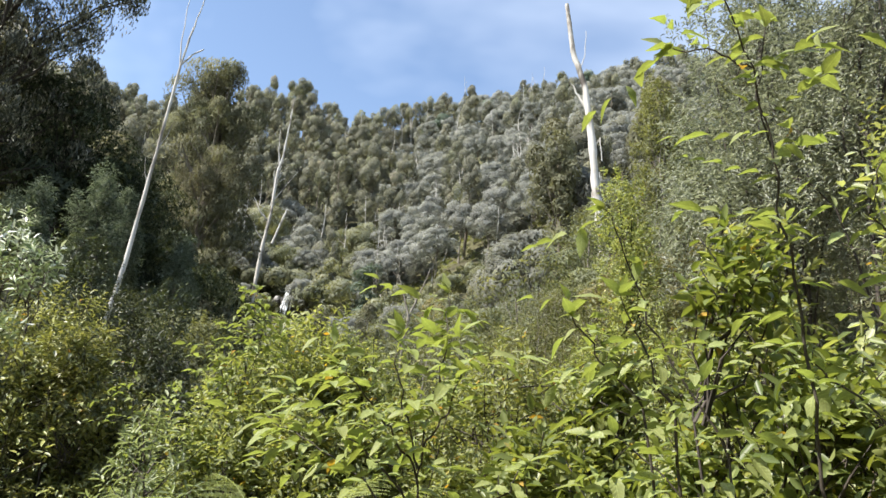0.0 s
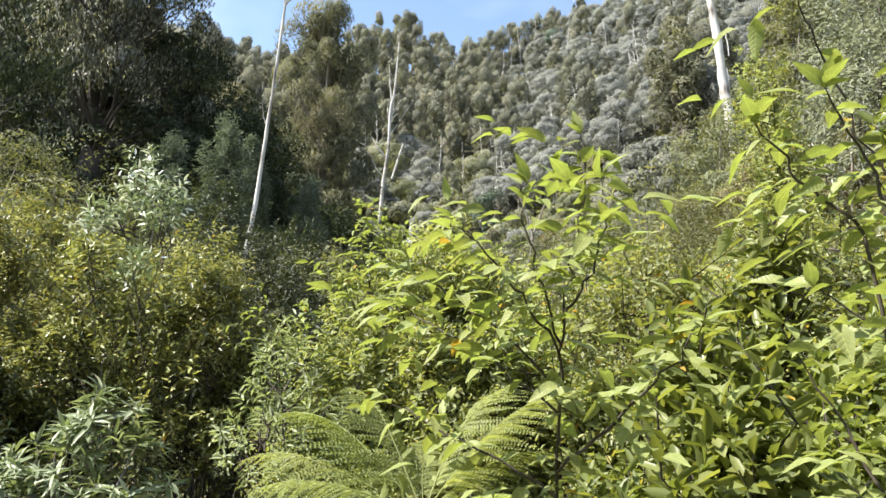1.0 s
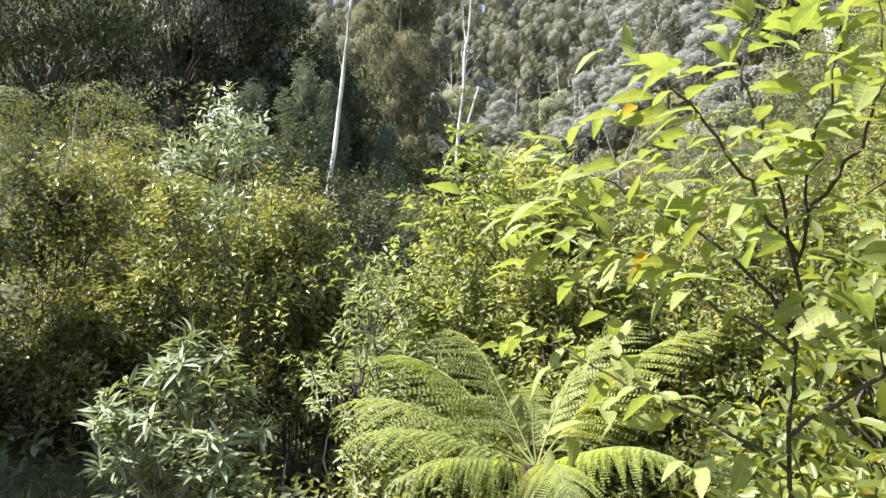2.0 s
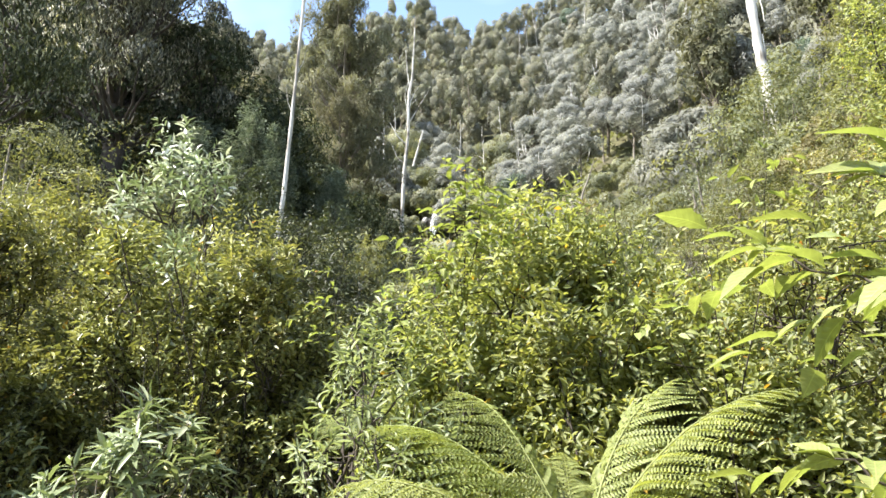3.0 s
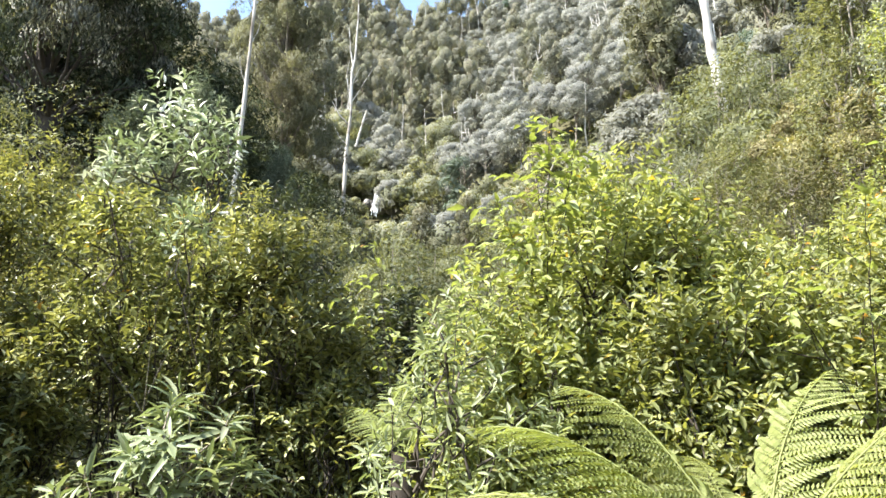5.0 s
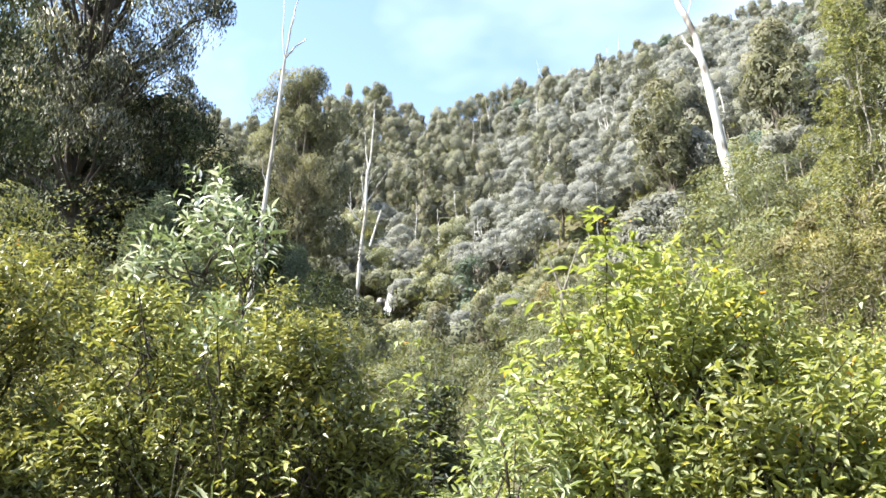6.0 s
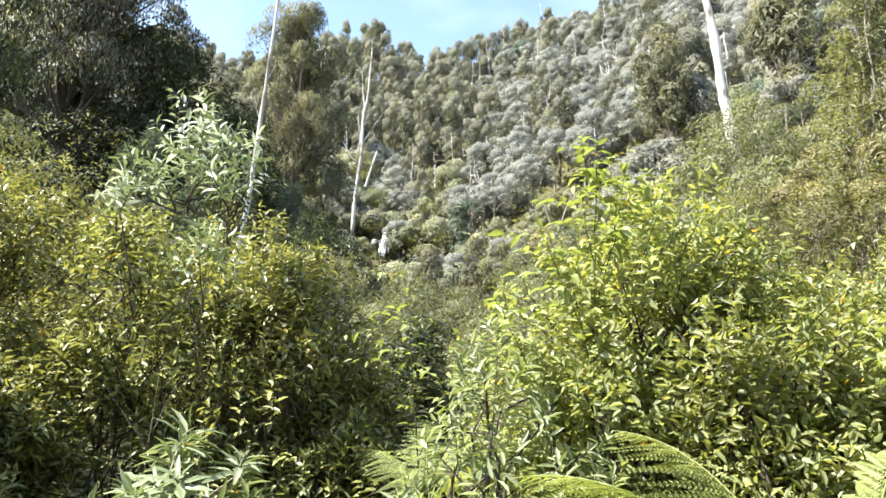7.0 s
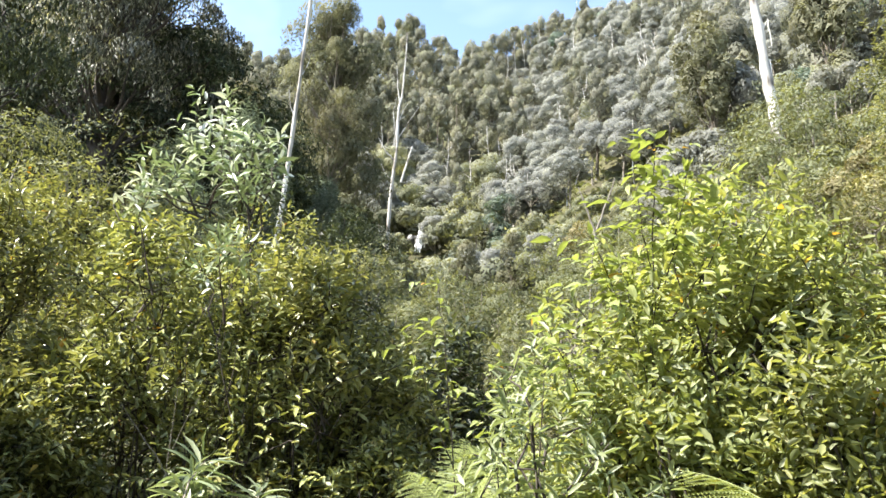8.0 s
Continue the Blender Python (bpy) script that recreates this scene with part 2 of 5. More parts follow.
LITTER = foliage("fallen_leaf", [(0.0, (0.09, 0.06, 0.035)), (0.5, (0.20, 0.14, 0.075)), (0.85, (0.30, 0.22, 0.12)), (1.0, (0.33, 0.31, 0.12))], 0.15, 0.7)
GRASS = foliage("grass_blade", [(0.0, (0.09, 0.12, 0.04)), (0.6, (0.16, 0.19, 0.07)), (1.0, (0.28, 0.26, 0.12))], 0.35, 0.6)
GROUND = bark("forest_floor", [(0.25, (0.035, 0.03, 0.018)), (0.5, (0.075, 0.07, 0.03)), (0.75, (0.11, 0.12, 0.045))], 1.6, 1.0, 0.8, 0.95)


# ---- mesh helpers ----
def rng(seed):
    return np.random.default_rng(seed)


def unit(v):
    return v / np.maximum(np.linalg.norm(v, axis=-1, keepdims=True), 1e-9)


def mesh(name, verts, faces, mats, index=None, smooth=True, normals=None):
    """A mesh out of arrays: faces is one (n, k) array, or a list of such arrays."""
    me = bpy.data.meshes.new(name)
    groups = [f for f in (faces if isinstance(faces, list) else [faces]) if len(f)]
    loops = np.concatenate([f.reshape(-1) for f in groups]).astype(np.int32)
    sizes = np.concatenate([np.full(len(f), f.shape[1]) for f in groups]).astype(np.int32)
    me.vertices.add(len(verts))
    me.vertices.foreach_set("co", np.asarray(verts, np.float32).reshape(-1))
    me.loops.add(len(loops))
    me.loops.foreach_set("vertex_index", loops)
    me.polygons.add(len(sizes))
    me.polygons.foreach_set("loop_start", np.concatenate([[0], np.cumsum(sizes)[:-1]]).astype(np.int32))
    if index is not None:
        me.polygons.foreach_set("material_index", np.asarray(index, np.int32))
    me.polygons.foreach_set("use_smooth", np.full(len(sizes), smooth))
    for m in mats if isinstance(mats, (list, tuple)) else [mats]:
        me.materials.append(m)
    me.update(calc_edges=True)
    me.validate()
    if normals is not None:
        me.normals_split_custom_set_from_vertices(np.asarray(normals, np.float32).tolist())
    return me


def part(name, data, parent, label="", kind=""):
    ob = new(name, data)
    ob.parent = parent
    return tagged(ob, label, "", "", kind)


def root(name, at, label, category, group="", turn=0.0, size=1.0):
    ob = new(name)
    ob.matrix_basis = pose(*at, 0, 0, turn) @ Matrix.Scale(size, 4)
    ob.empty_display_size = 0.2
    return tagged(ob, label, category, group)


def tubes(lines, sides=5):
    """Tapered tubes: each line is (points (n, 3), radii (n,)). Returns verts, quads."""
    vs, fs, k = [], [], 0
    ring = np.arange(sides) * 2 * math.pi / sides
    for pts, rad in lines:
        pts, rad = np.asarray(pts, float), np.asarray(rad, float)
        tan = unit(np.gradient(pts, axis=0))
        ref = np.where(np.abs(tan[:, 2:3]) > 0.9, [[1.0, 0, 0]], [[0, 0, 1.0]])
        u = unit(np.cross(tan, ref))
        w = np.cross(tan, u)
        n = len(pts)
        v = pts[:, None] + rad[:, None, None] * (np.cos(ring)[None, :, None] * u[:, None] + np.sin(ring)[None, :, None] * w[:, None])
        vs.append(v.reshape(-1, 3))
        i = np.arange(n - 1)[:, None] * sides + np.arange(sides)[None] + k
        j = np.arange(n - 1)[:, None] * sides + (np.arange(sides)[None] + 1) % sides + k
        fs.append(np.stack([i, j, j + sides, i + sides], -1).reshape(-1, 4))
        k += n * sides
    return np.concatenate(vs), np.concatenate(fs)


def bend(a, b, n, wob, r, sag=0.0):
    """A crooked line from a to b."""
    a, b = np.asarray(a, float), np.asarray(b, float)
    t = np.linspace(0, 1, n)[:, None]
    off = np.cumsum(r.normal(0, wob / n, (n, 3)), 0)
    off -= off[-1] * t
    return a + (b - a) * t + off + np.array([[0, 0, -sag]]) * 4 * t * (1 - t)


def leaves(pos, way, face, length, width, r, detail=1, droop=0.18, fold=0.18):
    """Leaves as thin folded blades. detail 0: one kite; 1: a folded blade; 2: a longer arched blade."""
    n = len(pos)
    way = unit(way)
    side = unit(np.cross(way, face))
    up = np.cross(side, way)
    L = (np.asarray(length) * np.ones(n))[:, None]
    W = (np.asarray(width) * np.ones(n))[:, None]
    k = np.arange(n)[:, None]
    if detail < 0:
        v = np.stack([pos + side * W / 2, pos + way * L - up * L * droop, pos - side * W / 2], 1)
        return v.reshape(-1, 3), (k * 3 + np.arange(3)[None]).astype(np.int64)
    if detail == 0:
        v = np.stack([pos, pos + way * L * 0.45 + side * W / 2 + up * W * fold, pos + way * L - up * L * droop, pos + way * L * 0.45 - side * W / 2 + up * W * fold], 1)
        return v.reshape(-1, 3), np.concatenate([k * 4 + np.array([[0, 1, 2]]), k * 4 + np.array([[0, 2, 3]])]).astype(np.int64)
    if detail == 1:
        a, b = pos + way * L * 0.26, pos + way * L * 0.66 - up * L * droop * 0.3
        lift = up * W * fold
        v = np.stack([pos, a + side * W * 0.44 + lift, b + side * W * 0.42 + lift, pos + way * L - up * L * droop, b - side * W * 0.42 + lift, a - side * W * 0.44 + lift], 1)
        f = np.concatenate([k * 6 + np.array([[0, 1, 2, 3]]), k * 6 + np.array([[0, 3, 4, 5]])])
        return v.reshape(-1, 3), f
    a, b = pos + way * L * 0.28, pos + way * L * 0.66 - up * L * droop * 0.35
    tip = pos + way * L - up * L * droop
    lift = up * W * fold
    v = np.stack([pos, a + side * W * 0.46 + lift, b + side * W * 0.40 + lift, tip, b - side * W * 0.40 + lift, a - side * W * 0.46 + lift, a, b], 1)
    f4 = np.concatenate([k * 8 + np.array([[6, 1, 2, 7]]), k * 8 + np.array([[5, 6, 7, 4]])])
    f3 = np.concatenate([k * 8 + np.array([[0, 1, 6]]), k * 8 + np.array([[0, 6, 5]]), k * 8 + np.array([[7, 2, 3]]), k * 8 + np.array([[4, 7, 3]])])
    return v.reshape(-1, 3), [f4, f3]


def sphere_dirs(n, r):
    return unit(r.normal(0, 1, (n, 3)))


# ---- terrain ----
HUB = np.array([-1.2, 3.6])
DIST = np.array([0, 8, 20, 35, 50, 78, 110, 170, 240, 600, 2600.0])
BEAR = np.array([-180, -100, -60, -40, -27, -16, -11, 0, 12, 35, 70, 120, 180.0])
HILL = [
    [0, -.3, -1, -2, -3, -4, -5, -6],
    [0, .6, 3, 7, 12, 20, 30, 45],
    [0, .8, 5, 12, 20, 36, 52, 78],
    [0, .5, 3.5, 9, 15, 28, 42, 70],
    [0, .2, 2, 5, 9, 20, 36, 72],
    [0, 0, .8, 2.6, 6, 15, 35, 83],
    [0, 0, .9, 2.8, 6, 16, 35, 76],
    [0, .1, 2.2, 6, 11, 25, 48, 92],
    [0, .4, 4.2, 10.5, 18, 36, 59, 99],
    [0, .9, 7, 16, 26, 44, 62, 95],
    [0, 1.1, 8, 17, 26, 42, 58, 85],
    [0, .4, 3, 7, 11, 18, 24, 34],
    [0, -.3, -1, -2, -3, -4, -5, -6],
]
TABLE = np.array([row + [row[-1] + 4, row[-1] * 0.7, 10.0] for row in HILL])


def height(x, y):
    x, y = np.asarray(x, float), np.asarray(y, float)
    d = np.clip(np.hypot(x - HUB[0], y - HUB[1]), 0, 2599)
    az = np.degrees(np.arctan2(x - HUB[0], y - HUB[1]))
    i = np.clip(np.searchsorted(BEAR, az, "right") - 1, 0, len(BEAR) - 2)
    j = np.clip(np.searchsorted(DIST, d, "right") - 1, 0, len(DIST) - 2)
    u = (az - BEAR[i]) / (BEAR[i + 1] - BEAR[i])
    u = u * u * (3 - 2 * u)
    v = (d - DIST[j]) / (DIST[j + 1] - DIST[j])
    z = (TABLE[i, j] * (1 - v) + TABLE[i, j + 1] * v) * (1 - u) + (TABLE[i + 1, j] * (1 - v) + TABLE[i + 1, j + 1] * v) * u
    rough = np.minimum(d / 25, 1.5)
    return z + rough * 0.35 * (np.sin(x * 0.41 + 1.3) * np.cos(y * 0.37) + 0.6 * np.sin(x * 0.93 - y * 0.71))


def at_bearing(az, dist):
    x, y = HUB[0] + dist * math.sin(radians(az)), HUB[1] + dist * math.cos(radians(az))
    return x, y, float(height(x, y))


def make_ground():
    rad = np.concatenate([[0.4, 0.9, 1.5], np.geomspace(2.2, 2600, 80)])
    ang = np.radians(np.arange(-180, 180, 2.0))
    x = HUB[0] + rad[:, None] * np.sin(ang)[None]
    y = HUB[1] + rad[:, None] * np.cos(ang)[None]
    v = np.stack([x, y, height(x, y)], -1).reshape(-1, 3)
    n, m = len(rad), len(ang)
    i = np.arange(n - 1)[:, None] * m + np.arange(m)[None]
    j = np.arange(n - 1)[:, None] * m + (np.arange(m)[None] + 1) % m
    f = np.stack([i, i + m, j + m, j], -1).reshape(-1, 4)
    v = np.concatenate([v, [[HUB[0], HUB[1], float(height(*HUB))]]])
    c = np.arange(m)
    cap = np.stack([np.full(m, n * m), c, (c + 1) % m], -1)
    tagged(new("ground", mesh("ground", v, [f, cap], GROUND)), "leaf-littered forest floor of a steep gully", "ground", "", "structure")


make_ground()


# ---- shrubs ----
def shrub_meshes(lobes, twigs, per_twig, size, mat, seed, twig_mat=TWIG, slim=0.42, rise=0.5, detail=1, shell=(0.55, 1.05), twig_len=0.22, wood=0.35, droop=0.2, spread=0.5, stem_scale=0.5, wild=0.2, split="", level=0.6):
    """A shrub: crooked stems from the foot into each lobe, twigs towards the lobes' outside, leaves set spirally along every twig."""
    r = rng(seed)
    lobes = np.array(lobes, float)
    vol = lobes[:, 3] * lobes[:, 4] * lobes[:, 5]
    share = r.choice(len(lobes), twigs, p=vol ** 0.75 / (vol ** 0.75).sum())
    dirs = sphere_dirs(twigs, r)
    dirs[:, 2] = np.where(dirs[:, 2] < -0.35, -dirs[:, 2] * 0.6, dirs[:, 2])
    dirs = unit(dirs)
    rr = shell[0] + (shell[1] - shell[0]) * r.random(twigs) ** 0.6
    bump = 1 + 0.16 * np.sin(dirs[:, 0] * 5 + share) * np.cos(dirs[:, 1] * 4 + dirs[:, 2] * 5) + r.normal(0, 0.06, twigs)
    tips = lobes[share, :3] + dirs * lobes[share, 3:] * (rr * bump)[:, None]
    tips[:, 2] = np.maximum(tips[:, 2], 0.08)
    way = unit(dirs * (1 - rise) + np.array([0, 0, rise]) + r.normal(0, 0.28, (twigs, 3)))
    tl = twig_len * (0.6 + 0.8 * r.random(twigs))
    start = tips - way * tl[:, None]
    # leaves
    k = np.repeat(np.arange(twigs), per_twig)
    step = np.tile(np.arange(per_twig), twigs)
    f = (step + 0.6 * r.random(len(k))) / per_twig
    spin = step * 2.4 + r.random(twigs)[k] * 6.3
    ref = np.where(np.abs(way[:, 2:3]) > 0.9, [[1.0, 0, 0]], [[0, 0, 1.0]])
    u = unit(np.cross(way, ref))
    w = np.cross(way, u)
    out = np.cos(spin)[:, None] * u[k] + np.sin(spin)[:, None] * w[k]
    pos = start[k] + way[k] * (tl[k] * f)[:, None] + out * 0.006
    ldir = unit(out * (1 - 0.35 * f)[:, None] + way[k] * (spread + 0.4 * f)[:, None] + np.array([0, 0, -0.12 - wild * 0.4]) + r.normal(0, wild, (len(k), 3)))
    face = unit(way[k] * 0.3 + dirs[k] * 0.5 * min(1, 0.6 / level) + np.array([0, 0, level]) + r.normal(0, 0.15 + wild, (len(k), 3)))
    L = size * (0.65 + 0.6 * r.random(len(k))) * (1 - 0.35 * np.maximum(f - 0.7, 0) / 0.3)
    if split:
        # the 300 leaves nearest the path are parts of their own
        order = np.argsort(pos[:, 1] - 0.4 * pos[:, 2])
        pieces = [mesh(split, *leaves(pos[[q]], ldir[[q]], face[[q]], L[[q]], L[[q]] * slim, r, detail, droop), mat) for q in order[:300]]
        q = order[300:]
        pieces.append(mesh("foliage", *leaves(pos[q], ldir[q], face[q], L[q], L[q] * slim, r, detail, droop), mat))
    else:
        pieces = [mesh("foliage", *leaves(pos, ldir, face, L, L * slim, r, detail, droop), mat)]
    # wood
    lines, main = [], []
    feet = r.normal(0, 0.12, (len(lobes), 2))
    stems = []
    for i, lo in enumerate(lobes):
        foot = np.array([feet[i, 0], feet[i, 1], -0.1])
        top = lo[:3] + np.array([0, 0, lo[5] * 0.55])
        line = bend(foot, top, 9, 0.22 * np.linalg.norm(top), r)
        line[0] = foot
        stems.append(line)
        main.append((line, np.linspace(0.028, 0.006, 9) * (0.6 + 0.25 * np.linalg.norm(top)) * stem_scale))
    for q in r.choice(twigs, int(twigs * wood), replace=False):
        line = stems[share[q]]
        dist = np.linalg.norm(line - start[q] + np.array([0, 0, 0.25]), axis=1)
        a = line[np.argmin(dist)]
        pts = np.concatenate([bend(a, start[q], 4, 0.15, r, -0.02), tips[q][None]])
        lines.append((pts, np.array([0.008, 0.006, 0.0045, 0.0035, 0.002]) * (0.8 + size * 3)))
    wv, wf = tubes(lines, 3)
    return pieces, mesh("twigwork", wv, wf, twig_mat), [mesh("stem", *tubes([q], 6), twig_mat) for q in main]


def shrub(name, at, label, category, group="", turn=0.0, leaf_label="", **kw):
    ob = root(name, at, label, category, group, turn)
    fol, wood, main = shrub_meshes(**kw)
    for q in fol:
        part(q.name.split(".")[0], q, ob, leaf_label, "stuff" if q.name.startswith("foliage") else "")
    part("twigwork", wood, ob, "", "stuff")
    for q in main:
        part("stem", q, ob)
    return ob


def lumpy(r, w, d, h, n, hollow=0.0, full=0.0):
    """Lobes that make up an uneven crown w x d x h metres."""
    out = []
    for i in range(n):
        a = r.random() * 6.28
        u = (i + r.random()) / n
        q = 0.85 * math.sqrt(r.random()) * (1 - 0.8 * u ** 1.3)
        s = 0.42 + full - 0.2 * u + 0.12 * r.random()
        z = h * (0.14 + hollow + (0.86 - hollow - 0.45 * s) * u)
        out.append((math.cos(a) * q * w / 2, math.sin(a) * q * d / 2, z, w / 2 * s, d / 2 * s, h * s * 0.45))
    return out


def overhang(lobes, h):
    """The same lobes with the low ones set back under the top."""
    return [(x - 0.25 * (z / h - 0.8), y - 1.0 * (z / h - 0.8), z, a, b, c) for x, y, z, a, b, c in lobes]


def z_at(x, y):
    return float(height(x, y))


# the broad hazel bushes on either side of the gully mouth
G = "hazel bushes"
RIGHT = [(-1.1, 6.8, 1.0, 0.8, 1.9, 61), (-1.42, 7.42, 2.0, 1.9, 2.7, 21), (-0.75, 7.6, 2.3, 1.8, 2.42, 22), (0.2, 7.5, 2.4, 2.0, 2.3, 23), (-1.72, 7.15, 1.0, 1.0, 1.7, 26), (-1.2, 7.0, 1.4, 1.1, 1.5, 27), (-0.4, 7.0, 1.4, 1.1, 1.6, 28), (-1.15, 7.9, 2.2, 1.6, 2.6, 29), (-1.55, 7.0, 1.3, 1.0, 1.9, 30), (-0.8, 6.95, 1.3, 1.0, 1.9, 40), (1.4, 8.2, 2.4, 2.0, 2.4, 24), (-0.1, 8.9, 2.6, 2.0, 2.25, 25), (1.4, 10.3, 1.2, 1.2, 4.8, 49), (-1.05, 7.35, 1.3, 1.1, 2.4, 55), (-1.5, 6.85, 1.1, 0.8, 1.2, 56)]
for x, y, w, d, h, s in RIGHT:
    shrub("hazel_bush", (x, y, z_at(x, y)), "sunlit yellow-green hazel bush with thin dark stems", "bush", G,
          lobes=lumpy(rng(s), w, d, h, 11, 0, 0.12), twigs=1150 if h > 2 else 680, per_twig=17, size=0.051, mat=HAZEL, seed=s, shell=(0.7, 1.08), slim=0.4, wood=0.14, wild=0.5, detail=0 if s in (22, 23, 24, 25, 29, 49, 55) else 1)
# seeds 37-39, 52, 53, 57: unseen bushes added to shade the lower left
LEFT = [(-4.3, 8.3, 2.6, 1.9, 2.55, 31), (-3.5, 8.5, 2.0, 1.7, 2.55, 32), (-5.5, 8.1, 2.6, 2.0, 2.6, 33), (-4.4, 9.8, 3.0, 2.2, 3.0, 35), (-6.6, 10.0, 2.6, 2.4, 3.3, 36), (-2.95, 8.4, 1.0, 1.0, 1.6, 34), (-5.5, 6.3, 1.6, 1.5, 3.7, 37), (-6.05, 6.75, 2.1, 1.7, 2.9, 53), (-5.0, 7.75, 1.7, 1.0, 1.35, 62), (-6.9, 6.2, 2.0, 1.8, 4.5, 57), (-5.3, 5.9, 1.1, 1.1, 2.8, 52), (-6.7, 7.3, 1.9, 1.8, 3.7, 38), (-6.2, 5.5, 1.6, 1.5, 3.4, 39)]
for x, y, w, d, h, s in LEFT:
    shrub("hazel_bush", (x, y, z_at(x, y)), "dense hazel bush, sunlit on top and dark beneath, or unseen shade caster", "bush", G,
          lobes=overhang(lumpy(rng(s), w, d, h, 17, 0.1), h) if s in (31, 32, 33, 34) else lumpy(rng(s), w, d, h, 15, 0.1), twigs=920 if s < 37 else 1000, per_twig=11, size=0.07, mat=OLDHAZEL, seed=s, slim=0.38, wild=0.3, level=1.3, stem_scale=0.3, detail=0 if s in (33, 35, 36, 62, 37, 38, 39, 52, 53, 57) else 1, wood=0.2)
# the thicket beside the start of the path
THICKET = [(0.75, 4.9, 1.3, 1.2, 2.1, 41), (1.6, 5.1, 1.6, 1.4, 2.7, 42), (0.35, 5.6, 1.2, 1.1, 1.95, 43), (2.3, 5.3, 1.8, 1.5, 3.5, 44), (1.3, 6.3, 1.8, 1.5, 2.6, 45), (2.7, 6.9, 2.0, 1.8, 3.6, 46), (0.15, 4.75, 0.9, 0.8, 1.45, 47), (1.2, 4.3, 1.0, 0.9, 2.0, 48)]
for x, y, w, d, h, s in THICKET:
    shrub("hazel_bush", (x, y, z_at(x, y)), "young yellow-green hazel thicket beside the path", "bush", G,
          lobes=lumpy(rng(s), w, d, h, 9), twigs=560, per_twig=10, size=0.068, stem_scale=0.32, wild=0.35, detail=0 if s in (44, 45, 46) else 1, mat=SAPLING if s in (41, 43, 47, 48) else HAZEL, seed=s)


# ---- saplings whose leaves stand apart, each leaf a part ----
def leaf_mesh(seed, L=0.1, W=0.042, mat=SAPLING):
    r = rng(seed)
    n = 9
    t = np.linspace(0, 1, n + 1)
    half = W / 2 * np.sin(np.pi * np.clip(t, 0, 1) ** 0.8) * (1 + 0.05 * r.normal(0, 1, n + 1) + 0.05 * (-1.0) ** np.arange(n + 1))
    half[0], half[-1] = 0.0012, 0.0008
    arch = -0.32 * L * t ** 2 + 0.02 * L * np.sin(t * 6)
    twist = r.normal(0, 0.12) * t
    mid = np.stack([t * L, np.zeros(n + 1), arch], -1)
    lift = half * (0.28 + r.normal(0, 0.08))
    right = mid + np.stack([np.zeros(n + 1), half, lift + half * twist], -1)
    left = mid + np.stack([np.zeros(n + 1), -half, lift - half * twist], -1)
    v = np.concatenate([mid, right, left])
    i = np.arange(n)
    m = n + 1
    f = np.concatenate([np.stack([i, i + 1, i + 1 + m, i + m], -1), np.stack([i, i + 2 * m, i + 1 + 2 * m, i + 1], -1)])
    return mesh("leaf", v, f, mat)


def veined(name, low_tone, high_tone):
    """A broad leaf seen close: paler midrib and side veins, blotches, light through the blade."""
    m = foliage(name, [(0.0, low_tone), (1.0, high_tone)], 0.42, 0.42, (1.15, 1.2, 0.55))
    nt = m.node_tree
    p = next(q for q in nt.nodes if q.type == "BSDF_PRINCIPLED")
    tone = p.inputs["Base Color"].links[0].from_socket
    users = [k.to_socket for k in list(tone.links)]
    co = nt.nodes.new("ShaderNodeTexCoord")
    xyz = nt.nodes.new("ShaderNodeSeparateXYZ")
    nt.links.new(co.outputs["Object"], xyz.inputs[0])

    def op(kind, a, b=0.0, c=0.0):
        q = nt.nodes.new("ShaderNodeMath")
        q.operation = kind
        for slot, val in enumerate((a, b, c)):
            if isinstance(val, float):
                q.inputs[slot].default_value = val
            else:
                nt.links.new(val, q.inputs[slot])
        return q.outputs[0]

    across = op("ABSOLUTE", xyz.outputs["Y"])
    run = op("MULTIPLY_ADD", across, -0.9, xyz.outputs["X"])
    wave = op("POWER", op("ABSOLUTE", op("SINE", op("MULTIPLY", run, 260.0))), 0.5)
    rib = op("LESS_THAN", across, 0.0011)
    blot = nt.nodes.new("ShaderNodeTexNoise")
    blot.inputs["Scale"].default_value = 45
    nt.links.new(co.outputs["Object"], blot.inputs["Vector"])
    amount = op("MULTIPLY_ADD", wave, -0.06, op("MULTIPLY_ADD", blot.outputs["Fac"], 0.7, 0.85))
    amount = op("ADD", amount, op("MULTIPLY", rib, 0.35))
    mul = nt.nodes.new("ShaderNodeMix")
    mul.data_type, mul.blend_type = "RGBA", "MULTIPLY"
    mul.inputs["Factor"].default_value = 1.0
    nt.links.new(tone, mul.inputs["A"])
    nt.links.new(amount, mul.inputs["B"])
    for u in users:
        nt.links.new(mul.outputs["Result"], u)
    bp = nt.nodes.new("ShaderNodeBump")
    bp.inputs["Strength"].default_value, bp.inputs["Distance"].default_value = 0.3, 0.002
    nt.links.new(wave, bp.inputs["Height"])
    nt.links.new(bp.outputs["Normal"], p.inputs["Normal"])
    return m


SAPLING_OBJ = veined("young_leaf", (0.19, 0.225, 0.075), (0.26, 0.285, 0.11))
YELLOWED = foliage("yellowed_leaf", [(0.0, (0.40, 0.24, 0.05)), (1.0, (0.45, 0.31, 0.08))], 0.4, 0.45)
LEAF_MESHES = [leaf_mesh(s, 0.105, 0.042, SAPLING_OBJ) for s in range(5)]
OLD_LEAF = leaf_mesh(9, 0.075, 0.03, YELLOWED)


